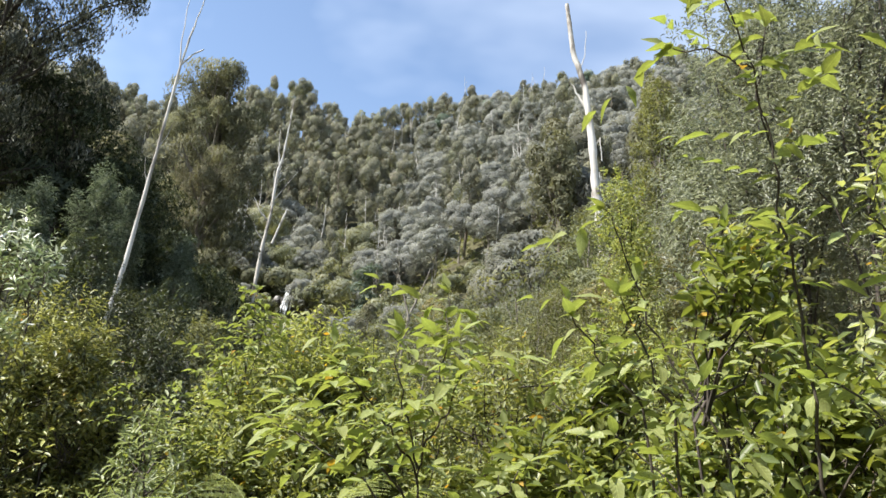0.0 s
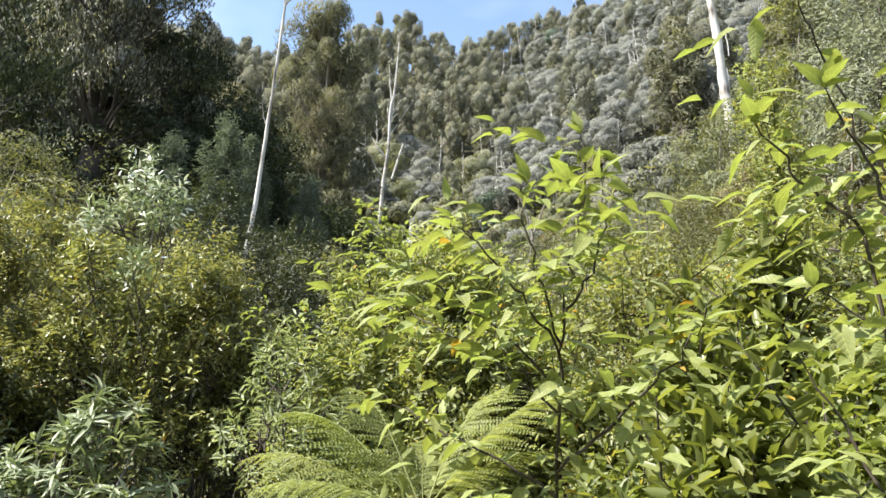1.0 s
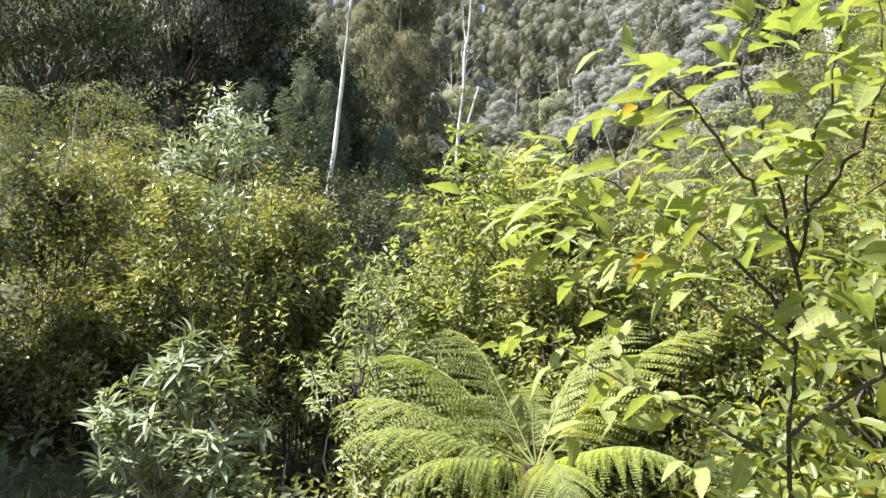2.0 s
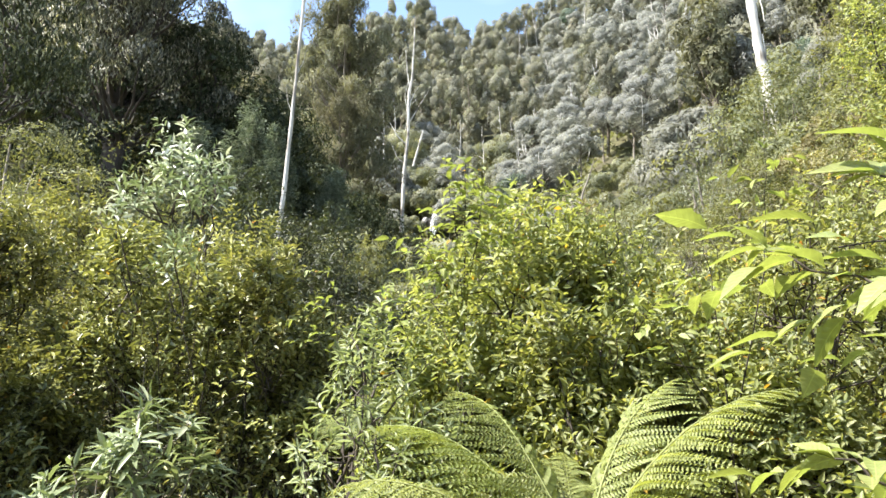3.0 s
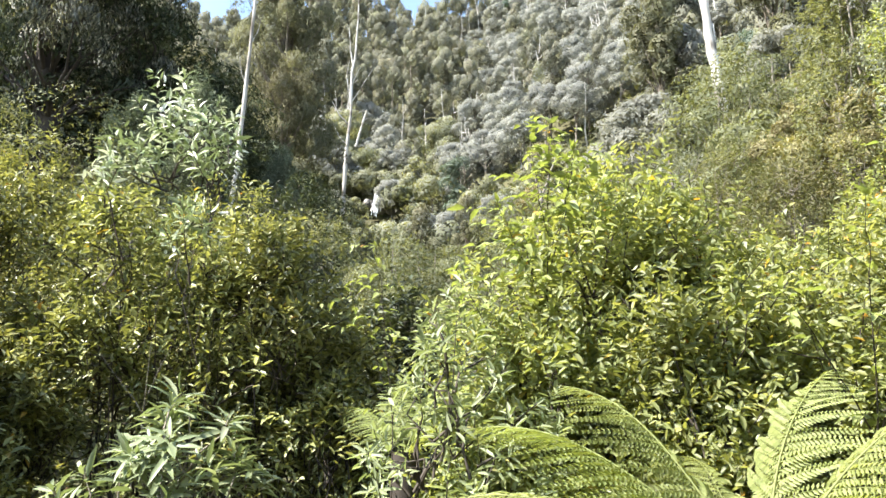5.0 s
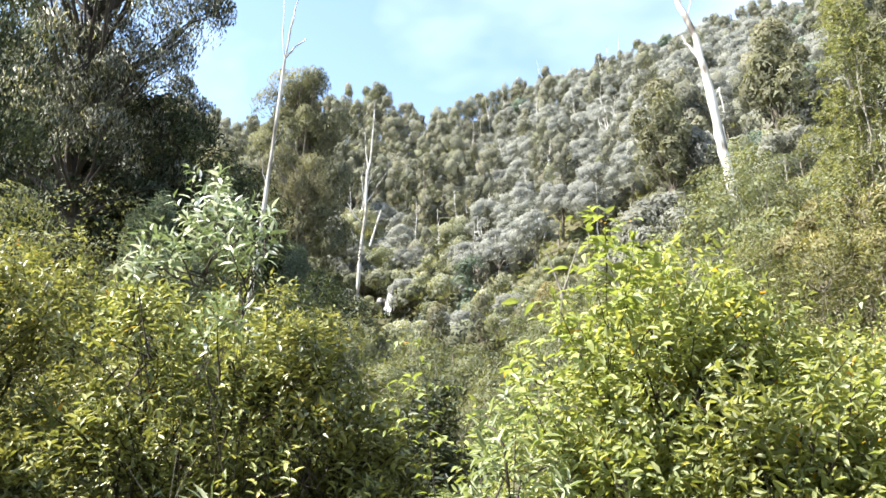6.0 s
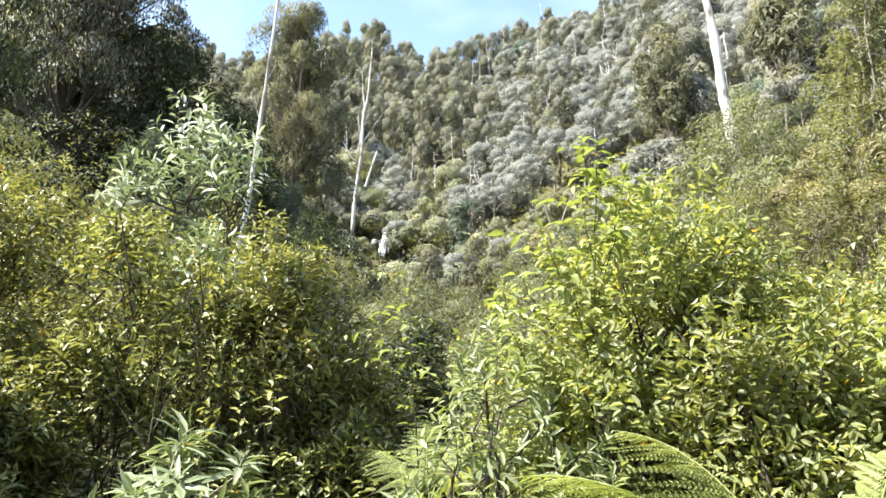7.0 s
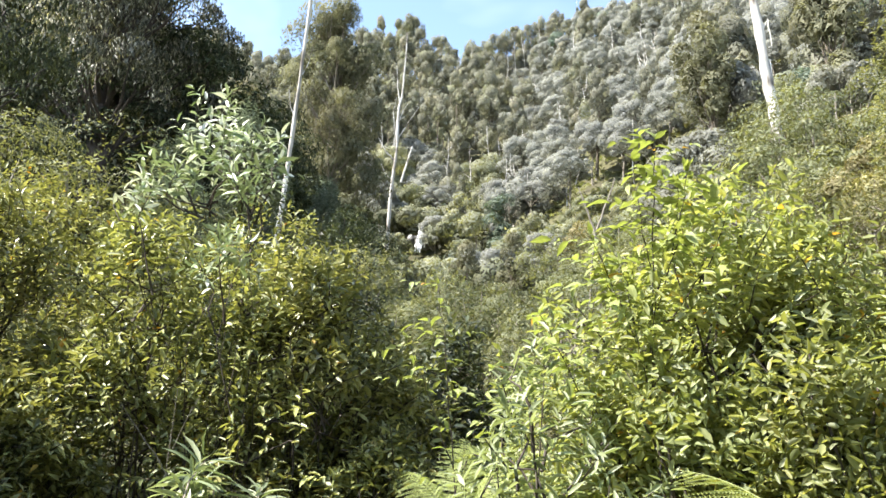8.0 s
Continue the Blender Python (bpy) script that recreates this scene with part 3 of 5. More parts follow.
def leaf_matrix(p, way, face, s):
    x = Vector(way).normalized()
    y = Vector(face).cross(x).normalized()
    z = x.cross(y)
    m = Matrix((x, y, z)).transposed().to_4x4()
    return Matrix.Translation(p) @ m @ Matrix.Scale(s, 4)


def sapling(at, lines, label, seed, gap=0.035, bare=0.35, scale=0.85):
    r = rng(seed)
    ob = root("hazel_sapling", at, label, "sapling", "hazel saplings")
    base = np.array(at)
    for pts, r0, r1 in lines:
        pts = np.array(pts, float) - base
        n = len(pts)
        t = np.linspace(0, n - 1, (n - 1) * 5 + 1)
        fine = np.stack([np.interp(t, np.arange(n), pts[:, c]) for c in range(3)], -1)
        fine[1:-1] += r.normal(0, 0.004, (len(fine) - 2, 3))
        v, f = tubes([(fine, np.linspace(r0, r1, len(fine)) * 0.56)], 6)
        stem = part("stem", mesh("stem", v, f, TWIG), ob)
        seg = np.concatenate([[0], np.cumsum(np.linalg.norm(np.diff(fine, axis=0), axis=1))])
        s = seg[-1] * bare
        spin = r.random() * 6
        while s < seg[-1]:
            p = np.array([np.interp(s, seg, fine[:, c]) for c in range(3)])
            q = np.array([np.interp(s + 0.01, seg, fine[:, c]) for c in range(3)])
            tan = unit(q - p + 1e-6)
            u = unit(np.cross(tan, [0.3, 0.2, 0.9]))
            w = np.cross(tan, u)
            spin += 2.4
            out = math.cos(spin) * u + math.sin(spin) * w
            way = unit((out + tan * 0.45 + r.normal(0, 0.15, 3)) * np.array([1, 1, 0.45]) + np.array([0, 0, -0.12]))
            # a short side shoot carries several leaves
            shoot = 2 if r.random() < 0.45 else 6
            for k in range(shoot):
                b = p + (way * 0.035 * k if shoot > 1 else 0)
                wk = unit((way + r.normal(0, 0.55 if k else 0.1, 3)) * np.array([1, 1, 0.55]))
                old = r.random() < 0.012
                leaf = part("leaf", OLD_LEAF if old else LEAF_MESHES[r.integers(5)], stem, "yellowed leaf" if old else "")
                leaf.matrix_basis = leaf_matrix(b, wk, unit(np.array([0, 0, 1]) + r.normal(0, 0.35, 3)), scale * (0.5 + 0.5 * r.random()))
            s += gap * (0.7 + 0.6 * r.random())
        for k in range(4):
            way = unit(tan * 0.9 + r.normal(0, 0.5, 3))
            leaf = part("leaf", LEAF_MESHES[r.integers(5)], stem)
            leaf.matrix_basis = leaf_matrix(fine[-1], way, unit(np.array([0, 0, 1]) + r.normal(0, 0.3, 3)), scale * (0.5 + 0.4 * r.random()))
    return ob


sapling((-0.2, 4.26, z_at(-0.2, 4.26)), [
    ([(-0.2, 4.26, 0), (-0.23, 4.22, 0.9), (-0.237, 4.2, 1.25), (-0.233, 4.16, 1.39), (-0.222, 4.13, 1.52), (-0.208, 4.1, 1.62), (-0.178, 4.08, 1.74), (-0.19, 4.16, 1.89)], 0.0075, 0.0022),
    ([(-0.231, 4.15, 1.46), (-0.29, 4.05, 1.56), (-0.347, 3.98, 1.632), (-0.395, 3.95, 1.674)], 0.005, 0.0018),
    ([(-0.233, 4.16, 1.39), (-0.32, 4.12, 1.493), (-0.445, 4.15, 1.572), (-0.55, 4.18, 1.627)], 0.005, 0.0018),
    ([(-0.235, 4.17, 1.356), (-0.388, 4.22, 1.465), (-0.53, 4.27, 1.54), (-0.63, 4.3, 1.585)], 0.005, 0.0018),
    ([(-0.227, 4.14, 1.478), (-0.268, 4.1, 1.606), (-0.292, 4.08, 1.7), (-0.284, 4.08, 1.77)], 0.005, 0.0018),
    ([(-0.222, 4.13, 1.52), (-0.17, 4.07, 1.6), (-0.145, 4.03, 1.67), (-0.15, 4.03, 1.76)], 0.005, 0.0018),
    ([(-0.237, 4.2, 1.25), (-0.12, 4.1, 1.36), (-0.04, 4.0, 1.45), (0.0, 3.96, 1.5)], 0.006, 0.002),
    ([(-0.237, 4.2, 1.2), (-0.42, 4.2, 1.3), (-0.54, 4.22, 1.35), (-0.6, 4.22, 1.38)], 0.005, 0.002),
], "young hazel sapling with broad yellow-green leaves on dark stems", 51, gap=0.026, bare=0.3, scale=0.66)
sapling((0.33, 3.98, z_at(0.33, 3.98)), [
    ([(0.33, 3.98, 0), (0.3, 3.95, 1.1), (0.21, 3.88, 1.62), (0.13, 3.88, 1.70), (0.07, 3.85, 1.78)], 0.007, 0.0025),
    ([(0.3, 3.95, 1.2), (0.26, 3.86, 1.6), (0.21, 3.85, 1.72), (0.16, 3.83, 1.82)], 0.007, 0.002),
    ([(0.3, 3.95, 1.1), (0.2, 4.0, 1.35), (0.12, 4.0, 1.5)], 0.006, 0.002),
], "leaning hazel sapling with yellow-green leaves", 52, gap=0.026, scale=0.6)
sapling((0.58, 3.9, z_at(0.58, 3.9)), [
    ([(0.58, 3.9, 0), (0.56, 3.88, 1.0), (0.54, 3.86, 1.45), (0.51, 3.84, 1.69), (0.48, 3.81, 1.87), (0.45, 3.77, 1.99), (0.42, 3.72, 2.14), (0.34, 3.64, 2.3), (0.27, 3.57, 2.44)], 0.0075, 0.0025),
    ([(0.43, 3.74, 2.1), (0.4, 3.72, 2.2), (0.41, 3.68, 2.33)], 0.004, 0.002),
    ([(0.38, 3.68, 2.24), (0.3, 3.66, 2.26), (0.22, 3.64, 2.25)], 0.004, 0.002),
], "tall thin hazel sapling with a dark bare stem", 53, bare=0.62, scale=0.62)
sapling((0.8, 3.9, z_at(0.8, 3.9)), [
    ([(0.8, 3.9, 0), (0.74, 3.82, 1.3), (0.7, 3.78, 1.66), (0.68, 3.75, 1.86), (0.6, 3.74, 1.98), (0.61, 3.7, 2.07)], 0.0075, 0.0025),
    ([(0.7, 3.78, 1.66), (0.82, 3.8, 1.85), (0.9, 3.8, 1.95)], 0.006, 0.002),
    ([(0.72, 3.8, 1.5), (0.6, 3.86, 1.66), (0.5, 3.86, 1.74)], 0.006, 0.002),
    ([(0.74, 3.82, 1.3), (0.85, 3.9, 1.5), (0.95, 3.88, 1.62)], 0.006, 0.002),
], "hazel sapling with clustered yellow-green leaves", 54, scale=0.6)
sapling((0.55, 4.1, z_at(0.55, 4.1)), [
    ([(0.55, 4.1, 0), (0.46, 4.06, 1.3), (0.42, 4.04, 1.54), (0.27, 4.02, 1.78), (0.2, 3.98, 1.97), (0.15, 3.96, 2.05)], 0.006, 0.002),
    ([(0.46, 4.06, 1.3), (0.3, 4.1, 1.5), (0.2, 4.12, 1.58)], 0.006, 0.002),
], "thin leaning hazel sapling, almost bare", 55, bare=0.5, gap=0.09, scale=0.7)


sapling((-1.62, 7.15, z_at(-1.62, 7.15)), [
    ([(-1.62, 7.15, 0), (-1.6, 7.1, 1.6), (-1.58, 7.04, 2.2), (-1.56, 7.0, 2.55)], 0.009, 0.003),
    ([(-1.6, 7.1, 1.8), (-1.5, 7.0, 2.15), (-1.46, 6.93, 2.4)], 0.006, 0.002),
    ([(-1.6, 7.1, 1.7), (-1.72, 7.05, 2.0), (-1.8, 7.0, 2.2)], 0.006, 0.002),
    ([(-1.6, 7.1, 1.3), (-1.85, 7.0, 1.65), (-1.98, 6.95, 1.9)], 0.006, 0.002),
    ([(-1.58, 7.05, 2.0), (-1.62, 7.0, 2.25), (-1.64, 6.97, 2.46)], 0.005, 0.002),
    ([(-1.58, 7.05, 1.95), (-1.5, 7.02, 2.2), (-1.49, 6.98, 2.36)], 0.005, 0.002),
    ([(-1.52, 7.02, 1.9), (-1.38, 6.96, 2.1), (-1.34, 6.92, 2.24)], 0.005, 0.002),
    ([(-1.6, 7.1, 1.6), (-1.66, 7.0, 1.9), (-1.7, 6.96, 2.08)], 0.005, 0.002),
], "tall hazel shoots with leafy tips standing above the bush", 56, bare=0.5, gap=0.02, scale=0.74)
sapling((-2.4, 7.5, z_at(-2.4, 7.5)), [
    ([(-2.4, 7.5, 0), (-2.38, 7.45, 1.2), (-2.42, 7.4, 1.8), (-2.45, 7.36, 2.08)], 0.007, 0.002),
    ([(-2.38, 7.45, 1.3), (-2.5, 7.4, 1.65), (-2.58, 7.35, 1.85)], 0.004, 0.002),
    ([(-2.38, 7.45, 1.2), (-2.26, 7.35, 1.55), (-2.2, 7.3, 1.72)], 0.004, 0.002),
], "small hazel sapling at the mouth of the gully", 57, bare=0.6, gap=0.045, scale=0.62)
sapling((-0.35, 6.9, z_at(-0.35, 6.9)), [
    ([(-0.35, 6.9, 0), (-0.4, 6.8, 1.2), (-0.45, 6.6, 1.8), (-0.5, 6.45, 2.05)], 0.008, 0.002),
    ([(-0.4, 6.8, 1.2), (-0.25, 6.6, 1.9), (-0.24, 6.48, 2.35)], 0.007, 0.002),
    ([(-0.4, 6.8, 1.2), (-0.62, 6.7, 1.6), (-0.75, 6.6, 1.75)], 0.006, 0.002),
], "slender hazel shoots in front of the bushes", 58, bare=0.6, gap=0.045, scale=0.7)


# ---- ferns: each frond a part ----
def frond_mesh(seed, L=1.2):
    """A frond: an arched midrib, pinnae to both sides, each with small pinnules."""
    r = rng(seed)
    n = 23
    t = np.linspace(0, 1, 40)
    ribx = L * (t - 0.10 * t ** 3)
    ribz = L * (0.12 * t - 0.28 * t ** 3)
    rib = np.stack([ribx, 0.02 * np.sin(t * 5), ribz], -1)
    lines = [(rib, np.linspace(0.007, 0.0015, 40))]
    pos, way, face, ln, wd = [], [], [], [], []
    for i in range(n):
        f = 0.16 + 0.83 * i / n
        p = np.array([np.interp(f, t, rib[:, c]) for c in range(3)])
        q = np.array([np.interp(min(f + 0.02, 1), t, rib[:, c]) for c in range(3)])
        tan = unit(q - p + 1e-9)
        size = L * 0.235 * math.sin(math.pi * min(1, 0.18 + 0.82 * f) ** 0.85) + 0.02
        for sgn in (-1, 1):
            d = unit(np.array([0, sgn, 0]) * 0.9 + tan * 0.6 + r.normal(0, 0.12, 3))
            m = 20
            u = np.linspace(0, 1, m)
            line = p + d * (size * u)[:, None] + np.array([0, 0, -0.62 * size]) * (u ** 1.7)[:, None] + tan * (0.1 * size * u ** 2)[:, None]
            lines.append((line[[0, 7, 13, 19]], np.array([0.0022, 0.0016, 0.001, 0.0006])))
            up = unit(np.cross(d, tan) * sgn)
            up = up if up[2] > 0 else -up
            for k in range(1, m):
                pl = 0.125 * size * (1 - u[k] ** 1.8) + 0.005
                for s2 in (-1, 1):
                    w2 = unit(np.cross(up, d) * s2 + d * 0.5 + up * -0.12)
                    pos.append(line[k])
                    way.append(w2)
                    face.append(up + r.normal(0, 0.1, 3))
                    ln.append(pl)
                    wd.append(max(size / m * 0.95, 0.004))
    lv, lf = leaves(np.array(pos), np.array(way), np.array(face), np.array(ln), np.array(wd), r, 0, 0.12)
    wv, wf = tubes(lines, 3)
    return mesh("frond", np.concatenate([lv, wv]), [lf, wf + len(lv)], FERN)


FRONDS = [frond_mesh(60 + i) for i in range(3)]


def tree_fern(at, fronds, label, seed, crown=0.55):
    r = rng(seed)
    ob = root("tree_fern", at, label, "fern", "tree ferns")
    lines = [(bend((0, 0, -0.1), (0, 0, crown), 6, 0.05, r), np.linspace(0.1, 0.07, 6) * min(1, crown + 0.1))]
    v, f = tubes(lines, 10)
    part("trunk", mesh("trunk", v, f, DARKBARK), ob)
    for k, (turn, rise, size) in enumerate(fronds):
        o = part("frond", FRONDS[k % 3], ob)
        o.matrix_basis = pose(0, 0, crown - 0.02, 0, 0, 90 - turn) @ pose(0, 0, 0, r.normal(0, 11), -rise + r.normal(0, 3), 0) @ Matrix.Scale(size, 4)


# turn: bearing of each frond, clockwise from ahead
tree_fern((-0.97, 6.15, z_at(-0.97, 6.15)), [(84, 50, 0.84), (34, 58, 0.8), (62, 36, 0.62), (-50, 46, 0.86), (-68, 31, 0.96), (-86, 19, 0.94), (-106, 14, 0.74), (-14, 42, 0.6), (122, 16, 0.7), (158, 10, 0.6), (-140, 10, 0.62)], "bright green tree fern with arching fronds", 71, 0.8)
tree_fern((-0.1, 6.1, z_at(-0.1, 6.1)), [(-25, 50, 0.55), (35, 55, 0.72), (75, 45, 0.75), (120, 30, 0.65)], "tree fern with long sunlit fronds", 72, 0.4)
tree_fern((-2.36, 7.66, z_at(-2.36, 7.66)), [(-60, 36, 0.48), (-15, 48, 0.58), (25, 50, 0.6), (62, 44, 0.58), (98, 38, 0.55), (135, 30, 0.52)], "small fern in the shade of the gully", 73, 1.1)
# the pale long-leaved bush and the silver-leaved one
shrub("daisy_bush", (-3.12, 6.72, z_at(-3.12, 6.72)), "pale green daisy bush with long narrow leaves in whorls", "bush",
      lobes=[(0.05, 0.0, 1.02, 0.2, 0.2, 0.3), (-0.18, -0.1, 0.82, 0.26, 0.24, 0.3), (0.26, 0.0, 0.78, 0.22, 0.22, 0.3), (0.0, -0.22, 0.62, 0.36, 0.26, 0.32), (-0.4, 0.05, 0.42, 0.24, 0.22, 0.22), (0.2, -0.2, 0.42, 0.36, 0.28, 0.3)],
      twigs=84, per_twig=17, size=0.125, mat=PALE, seed=81, split="leaf", slim=0.2, rise=0.8, detail=2, shell=(0.75, 1.05), twig_len=0.09, twig_mat=GREYTWIG, spread=0.2)
shrub("daisy_bush", (-1.95, 6.75, z_at(-1.95, 6.75)), "pale grey-green bush with narrow leaves among the hazels", "bush",
      lobes=[(0.0, 0.0, 1.5, 0.24, 0.25, 0.35), (-0.16, 0.05, 1.1, 0.24, 0.25, 0.35), (0.2, 0.0, 1.2, 0.24, 0.25, 0.35), (0.03, -0.05, 0.75, 0.3, 0.3, 0.35)],
      twigs=110, per_twig=14, size=0.066, mat=GREYLEAF, seed=83, slim=0.24, rise=0.55, detail=1, shell=(0.7, 1.08), twig_len=0.14, twig_mat=TWIG, spread=0.4, stem_scale=0.3)
shrub("silver_bush", (-3.98, 8.15, z_at(-3.98, 8.15)), "tall silver-leaved bush with white leaf undersides", "bush",
      lobes=[(0.02, -0.1, 2.88, 0.26, 0.28, 0.36), (-0.36, -0.3, 2.5, 0.22, 0.22, 0.18), (0.32, -0.2, 2.7, 0.24, 0.26, 0.34), (0.08, -0.4, 2.5, 0.4, 0.28, 0.3), (0.42, -0.6, 2.1, 0.2, 0.2, 0.4), (0.5, -0.5, 2.45, 0.2, 0.2, 0.3)],
      twigs=86, per_twig=11, size=0.08, mat=SILVER, seed=82, split="leaf", slim=0.27, rise=0.35, detail=2, shell=(0.4, 1.08), twig_len=0.2, twig_mat=TWIG, stem_scale=0.13)


# ---- trees ----
def clump_cards(centres, radii, per, size, slim, r, droop=0.35, hang=0.0, detail=-1, fill=0.55):
    k = np.repeat(np.arange(len(centres)), per)
    d = sphere_dirs(len(k), r)
    d[:, 2] = np.where(d[:, 2] < (-0.4 if fill > 0.7 else -0.5), -d[:, 2], d[:, 2])
    pos = centres[k] + d * radii[k] * (fill + (1.05 - fill) * r.random(len(k)) ** 0.5)[:, None]
    tang = unit(np.cross(d, r.normal(0, 1, (len(k), 3))))
    way = unit(tang + d * 0.18 + np.array([0, 0, -hang]) + r.normal(0, 0.25, (len(k), 3)))
    face = unit(d + np.array([0, 0, 0.25]) + r.normal(0, 0.22, (len(k), 3)))
    L = size * (0.6 + 0.8 * r.random(len(k)))
    v, f = leaves(pos, way, face, L, L * slim, r, detail, droop)
    # the sprays of one clump share its rounded shading
    out = unit(d * np.array([1, 1, 1.15]) + r.normal(0, 0.16, d.shape))
    geo = np.cross(v[f[:, 1]] - v[f[:, 0]], v[f[:, 2]] - v[f[:, 0]])
    each = len(v) // len(out)
    f = np.where(((geo * out[f[:, 0] // each]).sum(1) < 0)[:, None], f[:, ::-1], f)
    return v, f, np.repeat(out, each, 0)


def dome_shell(cuts):
    """A coarse ball of radius 1 as vertices and triangles."""
    bm = bmesh.new()
    bmesh.ops.create_icosphere(bm, subdivisions=cuts, radius=1.0)
    bm.verts.index_update()
    v, f = np.array([q.co[:] for q in bm.verts]), np.array([[q.index for q in p.verts] for p in bm.faces])
    bm.free()
    return v, f


DOMES = {1: dome_shell(1), 2: dome_shell(2)}


def clump_shells(centres, radii, r, cuts=2):
    """Leafy clumps seen from far: uneven balls whose material opens gaps between the leaves."""
    ball, tri = DOMES[cuts]
    n, m = len(centres), len(ball)
    spin = r.random(n) * 6.28
    c, s_ = np.cos(spin)[:, None], np.sin(spin)[:, None]
    d = np.stack([ball[None, :, 0] * c - ball[None, :, 1] * s_, ball[None, :, 0] * s_ + ball[None, :, 1] * c, np.repeat(ball[None, :, 2], n, 0)], -1)
    ph = r.random((n, 1, 3)) * 6.28
    lump = 0.24 * np.sin(d[..., 0] * 5 + ph[..., 0]) * np.cos(d[..., 1] * 5 + ph[..., 1]) + 0.16 * np.sin(d[..., 2] * 8 + d[..., 0] * 6 + ph[..., 2])
    lump = lump + r.normal(0, 0.07, lump.shape)
    v = centres[:, None] + d * radii[:, None] * (0.98 + lump)[..., None]
    nn = unit(d * np.array([1, 1, 1.1]) + r.normal(0, 0.12, d.shape))
    f = (np.arange(n) * m)[:, None, None] + tri[None]
    return v.reshape(-1, 3), f.reshape(-1, 3), nn.reshape(-1, 3)


def far_crown(c, rad, per, size, slim, r, hang, cuts=2):
    """Loose balls of leaves, and sprays that break their outlines."""
    v, f, nn = clump_shells(c, rad, r, cuts)
    v2, f2, n2 = clump_cards(c, rad * 1.06, per, size, slim, r, 0.3, hang, -1, 0.9)
    return np.concatenate([v, v2]), np.concatenate([f, f2 + len(v)]), np.concatenate([nn, n2])


def tree_shape(kind, seed):
    """Clump centres and radii, and the limbs, of a tree about 10 m tall with its foot at 0."""
    r = rng(seed)
    spec = {  # height, crown low, crown half-width, clumps, clump radius
        "gum": (10.5, 0.25, 2.7, 26, 1.0), "wattle": (8.0, 0.25, 3.0, 36, 0.86), "blue": (7.0, 0.15, 2.4, 15, 1.0),
        "dark": (8.0, 0.08, 2.6, 18, 1.1), "bush": (3.8, 0.15, 1.7, 11, 0.8), "dry": (3.8, 0.15, 1.7, 24, 0.48), "brush": (3.6, 0.12, 1.7, 26, 0.45), "tall": (15.0, 0.2, 2.6, 30, 1.05)}[kind]
    H, low, W, n, cr = spec
    f = r.random(n)
    z = H * (low + (0.97 - low) * f)
    prof = np.sin(np.pi * np.clip(0.12 + 0.86 * f, 0, 1)) ** 0.6 if kind != "wattle" else np.sqrt(np.clip(1 - f ** 2.4, 0.05, 1))
    if kind in ("gum", "tall"):
        prof = np.sqrt(np.clip(1 - f ** 3.5, 0.06, 1)) * (0.5 + 0.5 * f)
    q = W * prof * np.sqrt(r.random(n)) * 0.9
    a = r.random(n) * 6.28
    c = np.stack([np.cos(a) * q, np.sin(a) * q, z], -1)
    if kind in ("wattle", "bush", "dry", "brush"):
        dome = sphere_dirs(n, r)
        dome[:, 2] = np.abs(dome[:, 2]) * 1.1 - 0.15
        c = dome * np.array([W * 0.78, W * 0.78, H * 0.42]) + np.array([0, 0, H * 0.46])
    rad = cr * (0.45 + 0.85 * r.random(n) ** 1.2)[:, None] * (np.array([0.88, 0.88, 1.3]) if kind in ("gum", "tall") else np.array([1.05, 1.05, 0.9]))
    lean = r.normal(0, 0.04, 2) * H
    trunk = bend((0, 0, -0.6), (lean[0], lean[1], H * 0.86), 9, 0.08 * H, r)
    lines = [(trunk, np.linspace(H * 0.018, H * 0.004, 9))]
    for i in range(n):
        ti = int(np.clip(np.interp(c[i, 2] * 0.8 - 0.4, trunk[:, 2], np.arange(9)), 0, 8))
        lines.append((bend(trunk[ti], c[i], 4, 0.3, r), np.linspace(H * 0.006, H * 0.0018, 4)))
    return c, rad, lines


KINDS = {"gum": (GUM, GUMBARK, 0.42, 0.34, 0.5, "olive-green gum tree with a clumped crown on the slope", "gum_tree", "tree"),
         "tall": (GUM, GUMBARK, 0.45, 0.32, 0.6, "tall straight gum tree with a narrow olive crown", "gum_tree", "tree"),
         "wattle": (WATTLE, GREYTWIG, 0.36, 0.4, 0.1, "grey-green silver wattle with a rounded crown", "silver_wattle", "tree"),
         "blue": (BLUEW, DARKBARK, 0.34, 0.34, 0.2, "blue-green feathery wattle on the gully side", "blue_wattle", "tree"),
         "dark": (SHADELEAF, DARKBARK, 0.34, 0.36, 0.3, "dark green tree standing in shade", "blackwood_tree", "tree"),
         "bush": (OLIVE, GREYTWIG, 0.16, 0.4, 0.1, "rounded olive-green shrub on the slope", "slope_shrub", "shrub"),
         "brush": (SCRUB, GREYTWIG, 0.17, 0.3, -0.3, "grey-olive brushy shrub with fine leaves on the bank", "slope_shrub", "shrub"),
         "dry": (DRYLEAF, GREYTWIG, 0.17, 0.3, -0.5, "brownish dry scrub on the steep bank", "dry_shrub", "shrub")}
PROTOS = {}
# kinds that switch to leaves with haze in their colour when far
FAR = {"gum": HAZEGUM, "tall": HAZEGUM, "wattle": HAZEWATTLE, "bush": HAZEBUSH}


